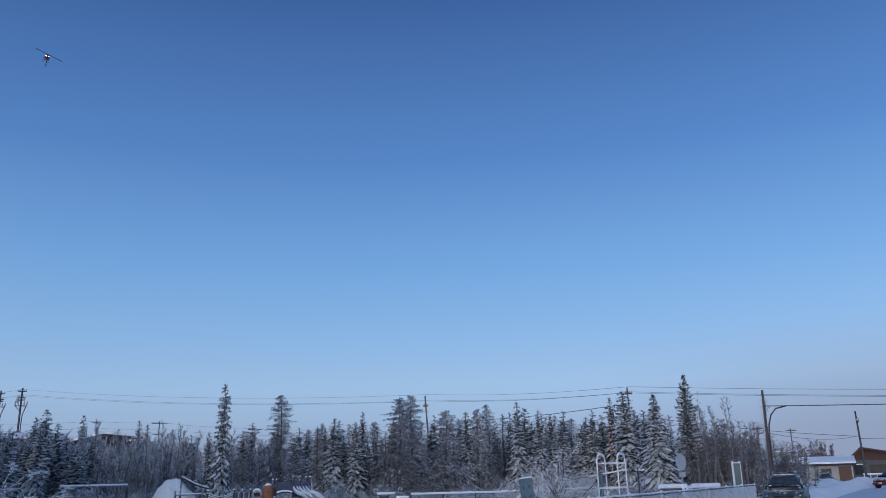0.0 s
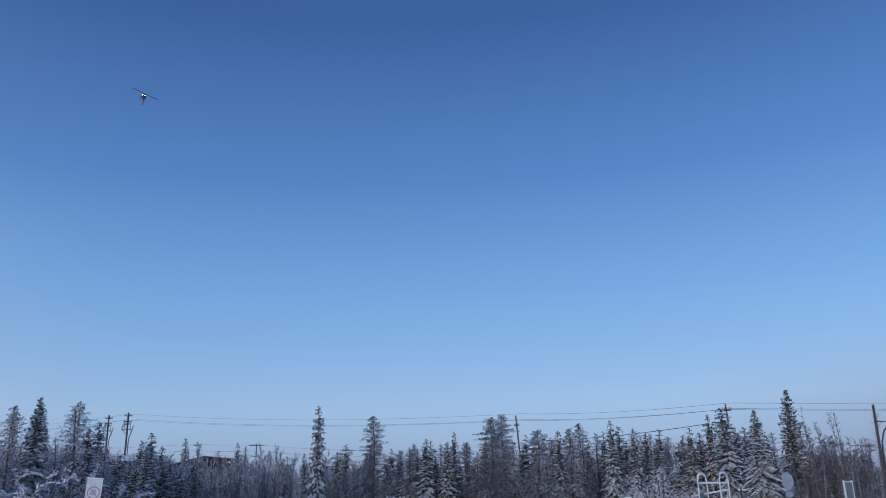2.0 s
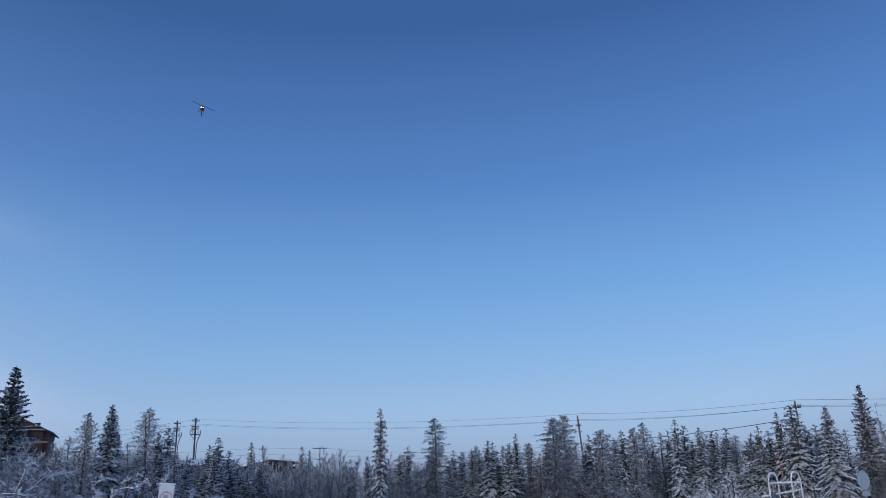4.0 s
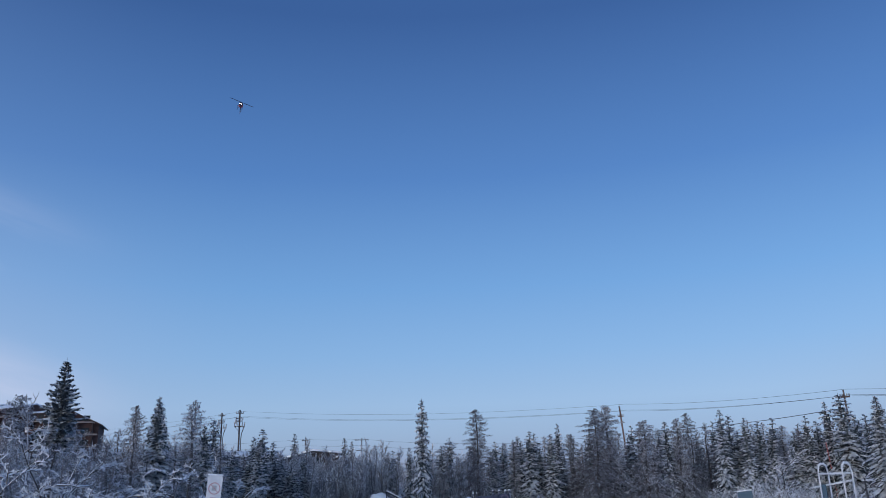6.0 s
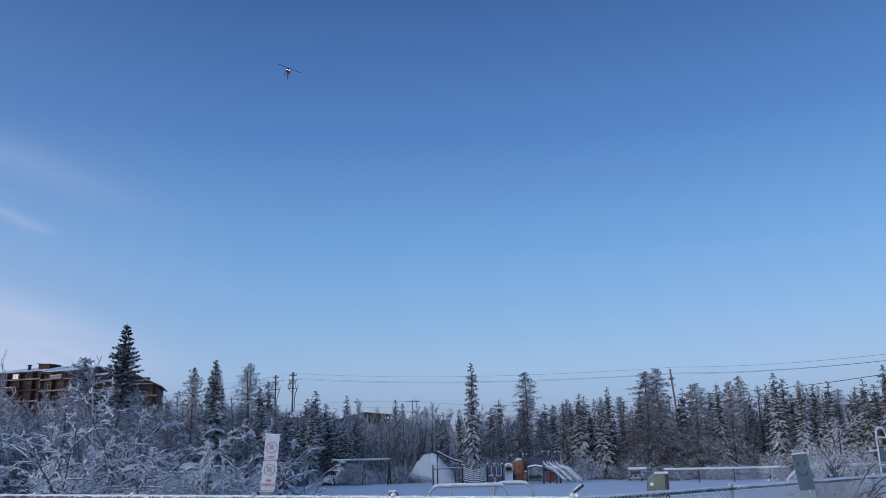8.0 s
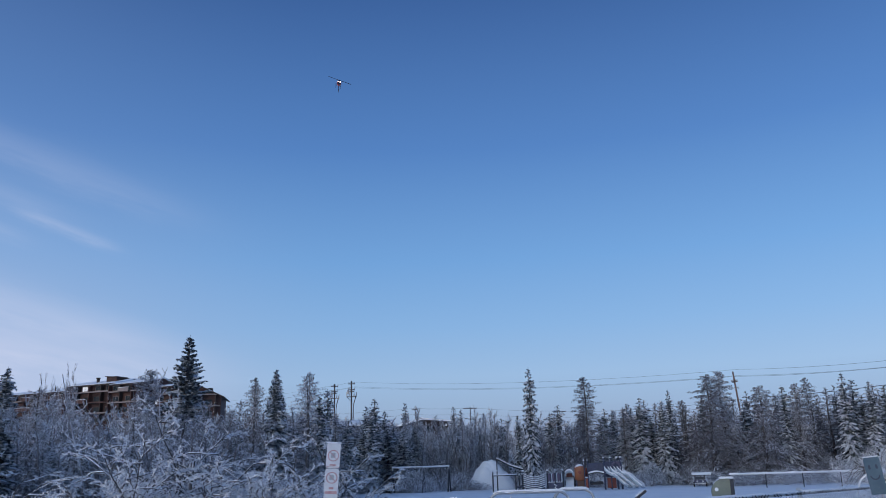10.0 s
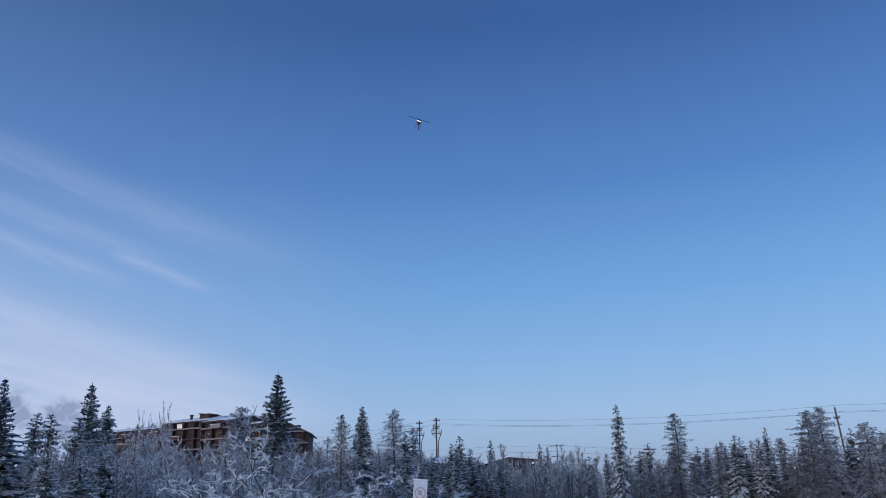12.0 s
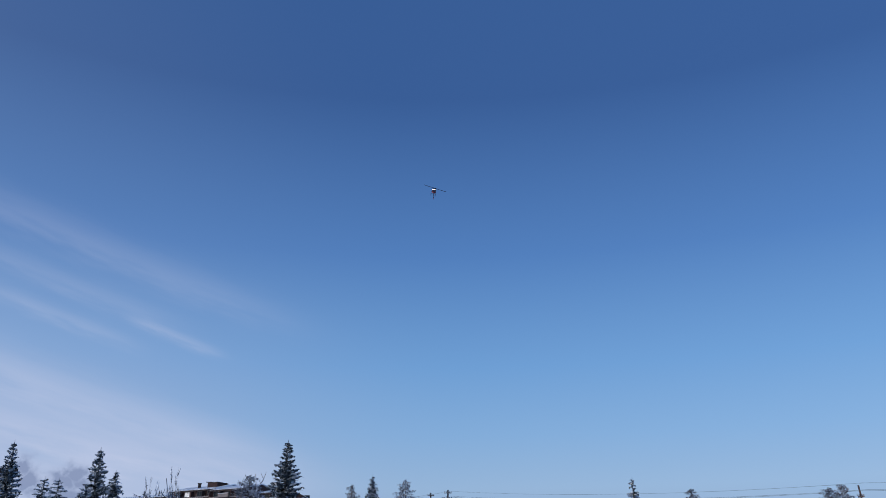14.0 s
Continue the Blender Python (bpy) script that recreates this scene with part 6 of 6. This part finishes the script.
def snow_mound():
    s = Shape()
    n, k = 26, 40
    for j in range(n):
        r = j / (n - 1)
        for i in range(k):
            a = 6.2832 * i / k
            q = 1 + 0.22 * noise.noise(Vector((math.cos(a) * 1.3, math.sin(a) * 1.3, 4)))
            x, y = 2.1 * r * q * math.cos(a), 2.0 * r * q * math.sin(a)
            peak = math.exp(-((x + 0.5) ** 2 + y * y) / 1.6)
            h = 1.55 * (1 - r ** 2.4) + 0.75 * peak + 0.45 * noise.noise(Vector((x * 1.5 + 3.1, y * 1.5, 8.4))) * (1 - r * r) + 0.14 * noise.noise(Vector((x * 4.5, y * 4.5, 3.3)))
            s.v.append((x, y, h * (1 - 0.1 * r) - 0.12 * r))
    s.f = [(j * k + i, j * k + (i + 1) % k, (j + 1) * k + (i + 1) % k, (j + 1) * k + i) for j in range(n - 1) for i in range(k)]
    m = tagged(part("snow_mound", s, SNOW, smooth=True), "tall heaped mound of snow behind the playground", "snow mound")
    m.matrix_basis = pose(-21.4, 66.5, 0)
    rail = thing("mound_rail", "dark handrail running down the snow mound", "handrail")
    part("rail", tube([(-20.3, 64.6, 2.35), (-19.2, 64.9, 1.75), (-18.3, 65.2, 1.45)], 0.06, 6), DARK_STEEL, rail)
    part("rail_snow", tube([(-20.3, 64.6, 2.44), (-19.2, 64.9, 1.84), (-18.3, 65.2, 1.54)], 0.05, 6), SNOW_CAP, rail)
    for x, y, z in ((-20.3, 64.6, 2.35), (-18.3, 65.2, 1.45)):
        part("post", tube([(x, y, 0), (x, y, z)], 0.05, 6), DARK_STEEL, rail)


snow_mound()


def play_structure():
    """The climbing and slide unit; x runs along its front, z up."""
    top = thing("play_structure", "playground unit with navy decks, orange drum and blue-grey slides", "play equipment", m=pose(-13.2, 57.4, 0, 0, 0, 12) @ Matrix.Translation((-0.66, 0, 0)) @ Matrix.Diagonal((0.87, 0.87, 0.87, 1)))

    def post(x, y, h, mat=DARK_STEEL):
        p = part("post", tube([(x, y, -0.1), (x, y, h)], 0.055, 8), mat, top, smooth=True)
        part("cap", tube([(x, y, h + 0.003), (x, y, h + 0.06), (x, y, h + 0.11)], [0.075, 0.07, 0.02], 8), SNOW_CAP, p, "snow cap")

    def deck(x0, x1, y0, y1, z, mat=PLAY_BLUE):
        d = part("deck", box((x0, y0, z - 0.08), (x1, y1, z), 0.02), mat, top)
        part("deck_snow", box((x0 + 0.03, y0 + 0.03, z + 0.003), (x1 - 0.03, y1 - 0.03, z + 0.09), 0.03), SNOW_CAP, d)

    # low bars
    for x in (-4.95, -4.6, -3.2, -2.9):
        post(x, 0.3 * (x > -4.0), 1.62 if x < -4 else 1.25)
    part("bar", tube([(-4.95, 0, 1.28), (-3.1, 0.2, 1.28)], 0.045, 8), DARK_STEEL, top)
    part("bar_snow", tube([(-4.95, 0, 1.35), (-3.1, 0.2, 1.35)], 0.06, 6), SNOW_CAP, top, smooth=True)
    for k in range(3):
        part("step", box((-3.1 + 0.28 * k, -0.2, 0.3 + 0.0 * k), (-2.9 + 0.28 * k, 0.25, 0.42 + 0.05 * k), 0.02), PLAY_BLUE, top)
    # curved rung climber
    for k in range(7):
        z = 0.25 + k * 0.165
        sag = 0.16 + 0.02 * k
        pts = [(-2.55 + 1.55 * q / 10, -0.35 - 0.35 * math.sin(math.pi * q / 10), z - sag * math.sin(math.pi * q / 10) + 0.12) for q in range(11)]
        part("rung", Shape().tube(pts, 0.032, 6), GALV, top, smooth=True)
        part("rung_snow", Shape().tube([(p[0], p[1], p[2] + 0.035) for p in pts], 0.026, 5), SNOW_CAP, top, smooth=True)
    # panelled low deck
    for x in (-2.65, -0.95, -0.35, 0.25):
        for y in (0.0, 1.2):
            post(x, y, 1.55)
    deck(-0.95, 0.25, 0, 1.2, 0.62)
    for k in range(9):
        x = -0.9 + 0.13 * k
        part("slat", box((x, -0.06, 0.66), (x + 0.08, -0.02, 1.38), 0.01), (PLAY_MAUVE, PLAY_BLUE, PLAY_GREY)[k % 3], top)
    part("panel", box((-0.9, -0.05, 0.02), (0.2, -0.01, 0.58), 0.02), PLAY_BLUE, top)
    part("panel_snow", tube([(-0.45, -0.07, 0.5), (-0.25, -0.07, 0.38), (-0.4, -0.07, 0.25), (-0.2, -0.07, 0.1)], 0.035, 5), SNOW_CAP, top)
    # small roofed slide
    arch_pts = [(0.42 + 0.33 - 0.33 * math.cos(math.pi * k / 12), 1.15 + 0.36 * math.sin(math.pi * k / 12)) for k in range(13)]
    part("arch_roof", Shape().extrude(arch_pts + [(a * 0.8 + 0.15, b - 0.1) for a, b in reversed(arch_pts)], -0.1, 1.0, "y"), PLAY_GREY, top, "blue-grey arched roof")
    part("arch_snow", Shape().extrude([(a, b + 0.02) for a, b in arch_pts[2:11]] + [(a, b + 0.13) for a, b in reversed(arch_pts[2:11])], -0.12, 0.9, "y"), SNOW_CAP, top)
    part("back_panel", box((0.5, 0.9, 0.7), (1.0, 0.95, 1.3), 0.02), PLAY_RED, top)
    chute = Shape()
    for a, b in (((0.52, 1.0, 1.0), (0.52, -0.9, 0.12)),):
        chute.extrude([(0.9, 0.92), (-0.2, 0.45), (-1.1, 0.10), (-1.1, 0.18), (-0.2, 0.55), (0.9, 1.02)], 0.5, 1.0, "x")
    part("slide", chute, PLAY_GREY, top, "small blue-grey slide")
    for x in (0.47, 1.0):
        part("slide_side", Shape().extrude([(0.9, 0.95), (-0.2, 0.5), (-1.1, 0.14), (-1.1, 0.3), (-0.2, 0.7), (0.9, 1.2)], x, x + 0.05, "x"), PLAY_GREY, top)
    # orange tube tower
    for x in (1.28, 1.9, 2.35):
        for y in (0.0, 0.9):
            post(x, y, 2.25 if x > 1.8 else 1.7, PLAY_BLUE)
    part("tower_drum", tube([(1.55, 0.2, 0.72), (1.55, 0.2, 0.8), (1.55, 0.2, 1.75), (1.55, 0.2, 1.86)], [0.33, 0.40, 0.40, 0.30], 18), PLAY_ORANGE, top, "weathered orange plastic drum", smooth=True)
    part("drum_window", tube([(1.55, -0.235, 1.35), (1.55, -0.15, 1.35)], 0.13, 14), PLAY_RED, top)
    part("drum_snow", tube([(1.55, 0.2, 1.85), (1.55, 0.2, 1.95), (1.55, 0.2, 2.0)], [0.27, 0.2, 0.05], 14), SNOW_CAP, top)
    deck(1.25, 2.4, 0, 0.95, 0.9)
    part("panel", box((1.3, -0.03, 0.1), (1.85, 0.02, 0.8), 0.02), DOOR_BROWN, top)
    part("leg_panel", box((2.0, -0.03, 0.1), (2.3, 0.02, 0.85), 0.02), PLAY_RED, top)
    # bridge
    bridge = [(2.4 + 1.35 * k / 10, 0.0, 1.22 + 0.12 * math.sin(math.pi * k / 10)) for k in range(11)]
    part("bridge_deck", Shape().extrude([(p[0], p[2]) for p in bridge] + [(p[0], p[2] - 0.09) for p in reversed(bridge)], 0.0, 0.9, "y"), DARK_STEEL, top)
    part("bridge_snow", Shape().extrude([(p[0], p[2] + 0.003) for p in bridge] + [(p[0], p[2] + 0.12) for p in reversed(bridge)], 0.03, 0.87, "y"), SNOW_CAP, top)
    part("bridge_panel", box((2.42, 0.88, 1.3), (3.7, 0.92, 2.05), 0.02), PLAY_BLUE, top)
    # tall slide deck
    for x in (3.75, 4.3, 4.85, 5.2):
        for y in (0.0, 1.1):
            post(x, y, 2.4, PLAY_BLUE)
    deck(3.72, 5.25, 0, 1.15, 1.32)
    part("back_panel", box((3.8, 1.12, 1.35), (5.2, 1.16, 2.15), 0.02), PLAY_BLUE, top)
    hood = [(4.75 - 0.36 * math.cos(math.pi * k / 12), 1.75 + 0.36 * math.sin(math.pi * k / 12)) for k in range(13)]
    part("hood", Shape().extrude(hood + [(a * 0.82 + 0.855, b - 0.07) for a, b in reversed(hood)], -0.08, 0.25, "y"), PLAY_MAUVE, top)
    part("under_panel", box((3.95, 0.3, 0.08), (4.7, 0.36, 0.85), 0.02), PLAY_RED, top, "orange-red panel under the deck")

    # wavy twin slides that swing to the side
    def wave(x0, x1, w, name):
        pts = []
        for k in range(17):
            q = k / 16
            z = 1.42 * (1 - q) ** 1.0 * (1 - 0.10 * math.sin(q * 9.4)) + 0.12
            pts.append((x0 + (x1 - x0) * q, -0.1 - 0.9 * q, z))
        bed = Shape()
        for p in pts:
            for s, dz in ((-w / 2 - 0.06, 0.17), (-w / 2, 0.15), (-w / 2 + 0.03, 0.0), (w / 2 - 0.03, 0.0), (w / 2, 0.15), (w / 2 + 0.06, 0.17), (w / 2 + 0.06, -0.06), (-w / 2 - 0.06, -0.06)):
                bed.v.append((p[0] + s * 0.55, p[1] + s * 0.8, p[2] + dz))
        for k in range(16):
            for j in range(8):
                a, b = k * 8 + j, k * 8 + (j + 1) % 8
                bed.f.append((a, b, b + 8, a + 8))
        bed.f.append(tuple(range(8))), bed.f.append(tuple(16 * 8 + j for j in reversed(range(8))))
        sl = part(name, bed, PLAY_GREY, top, "blue-grey wavy slide", smooth=True)
        for s in (-w / 2, w / 2):
            part("edge_snow", Shape().tube([(p[0] + s * 0.55, p[1] + s * 0.8, p[2] + 0.19) for p in pts], 0.04, 6), SNOW_CAP, sl, smooth=True)

    wave(3.9, 5.75, 0.56, "slide")
    wave(4.40, 6.25, 0.56, "slide")
    wave(4.95, 6.85, 0.50, "slide")
    # dark struts, panels and rails under and behind the decks
    for x in (-1.9, -1.5, -0.75, -0.1, 0.05, 1.05, 1.15, 2.15):
        part("strut", tube([(x, 0.5, -0.05), (x, 0.5, 1.1 + 0.25 * math.sin(9 * x))], 0.05, 6), DARK_STEEL, top)
    for x0, x1, z0, z1, mat in ((-2.5, -1.2, 0.05, 0.45, PLAY_BLUE), (-0.9, 0.3, 0.75, 1.3, PLAY_MAUVE), (1.95, 2.35, 1.0, 1.7, PLAY_RED), (2.5, 3.6, 0.35, 0.6, DARK_STEEL), (3.8, 5.1, 0.9, 1.2, PLAY_BLUE)):
        part("panel", box((x0, 1.22, z0), (x1, 1.27, z1), 0.02), mat, top)
    for k in range(4):
        part("step", box((-3.0 + 0.12 * k, -0.5 + 0.12 * k, 0.12 + 0.16 * k), (-2.6 + 0.12 * k, -0.3 + 0.12 * k, 0.2 + 0.16 * k), 0.02), DARK_STEEL, top)
    # the bays stand unevenly along the front
    for piece in top.children_recursive:
        for w in piece.data.vertices:
            w.co.x = float(np.interp(w.co.x, (-5.1, -2.55, -1.0, 0.42, 1.2, 1.9, 2.4, 3.75, 7.0), (-5.1, -2.45, -0.6, 0.85, 1.68, 2.42, 2.72, 4.0, 7.0)))


play_structure()


def play_jeep():
    top = thing("play_jeep", "small dark play jeep with a slab of snow on its roof", "play equipment", m=pose(-4.35, 60.5, 0, 0, 0, 5) @ Matrix.Diagonal((0.78, 0.78, 0.80, 1)))
    part("body", box((-0.5, -0.3, 0.22), (0.5, 0.3, 0.55), 0.06), PLAY_BLUE, top)
    part("screen", box((-0.42, -0.25, 0.553), (0.42, -0.21, 0.82), 0.02), DARK_STEEL, top)
    for sgn in (-1, 1):
        part("headlamp", tube([(sgn * 0.24, -0.34, 0.42), (sgn * 0.24, -0.29, 0.42)], 0.08, 12), LAMP_CLEAR, top)
        part("wheel", tube([(sgn * 0.46, -0.18, 0.18), (sgn * 0.58, -0.18, 0.18)], 0.2, 14), TYRE, top)
        part("post", box((sgn * 0.42 - 0.03, -0.03, 0.55), (sgn * 0.42 + 0.03, 0.03, 0.9), 0.005), DARK_STEEL, top)
    part("bumper", box((-0.5, -0.4, 0.2), (0.5, -0.34, 0.3), 0.02), GALV, top)
    part("roof", box((-0.6, -0.35, 0.9), (0.9, 0.45, 0.95), 0.01), DARK_STEEL, top)
    part("snow", box((-0.66, -0.4, 0.953), (1.0, 0.5, 1.16), 0.09), SNOW_CAP, top, "slab of snow")


play_jeep()


# ---- helicopter ----
def helicopter():
    top = thing("helicopter", "small dark helicopter hovering high in the clear sky, lamps lit", "helicopter", m=pose(-142.5, 264.0, 154.5, -8, 14, 30))
    body = Shape()
    rings = [(-1.9, 0.15, -0.1), (-1.6, 0.6, -0.05), (-0.9, 0.85, 0.0), (0.2, 0.9, 0.05), (1.2, 0.7, 0.15), (2.0, 0.35, 0.35), (2.4, 0.16, 0.45)]
    for y, rr, z in rings:
        for k in range(14):
            a = 6.2832 * k / 14
            body.v.append((rr * 0.85 * math.cos(a), y, z + rr * math.sin(a)))
    for j in range(len(rings) - 1):
        for k in range(14):
            a, b = j * 14 + k, j * 14 + (k + 1) % 14
            body.f.append((a, b, b + 14, a + 14))
    body.f.append(tuple(range(14))), body.f.append(tuple((len(rings) - 1) * 14 + k for k in reversed(range(14))))
    f = part("fuselage", body, HELI_DARK, top, smooth=True)
    part("tail_boom", tube([(0, 2.2, 0.42), (0, 6.4, 0.75)], [0.2, 0.1], 10), HELI_DARK, top, smooth=True)
    part("tail_fin", Shape().extrude([(5.9, 0.2), (6.6, 0.5), (6.9, 1.7), (6.5, 1.7), (5.8, 0.9)], -0.04, 0.04, "x"), HELI_RED, top)
    part("tail_rotor", box((0.1, 6.3, -0.05), (0.16, 6.45, 1.6), 0.02), HELI_DARK, top)
    part("mast", tube([(0, 0.1, 0.9), (0, 0.1, 1.6)], 0.1, 8), HELI_DARK, top)
    for a in (8, 188):
        part("rotor_blade", Shape().box((0.1, -0.14, 1.52), (4.9, 0.14, 1.58), pose(0, 0.1, 0, 0, 0, a), 0.01), HELI_DARK, top)
    part("stripe", tube([(0, -0.6, 0.02), (0, 0.5, 0.06)], [0.89, 0.915], 14), HELI_RED, f)
    for sgn in (-1, 1):
        part("skid", tube([(sgn * 0.95, -1.7, -1.35), (sgn * 0.95, -1.4, -1.45), (sgn * 0.95, 1.6, -1.45)], 0.06, 8), HELI_DARK, top)
        for y in (-0.8, 0.8):
            part("strut", tube([(sgn * 0.6, y, -0.6), (sgn * 0.95, y, -1.45)], 0.05, 6), HELI_DARK, top)
        part("landing_lamp", tube([(sgn * 0.42, -1.75, -0.45), (sgn * 0.42, -1.6, -0.42)], 0.15, 12), HELI_LAMP, top, "lit landing lamp")


helicopter()
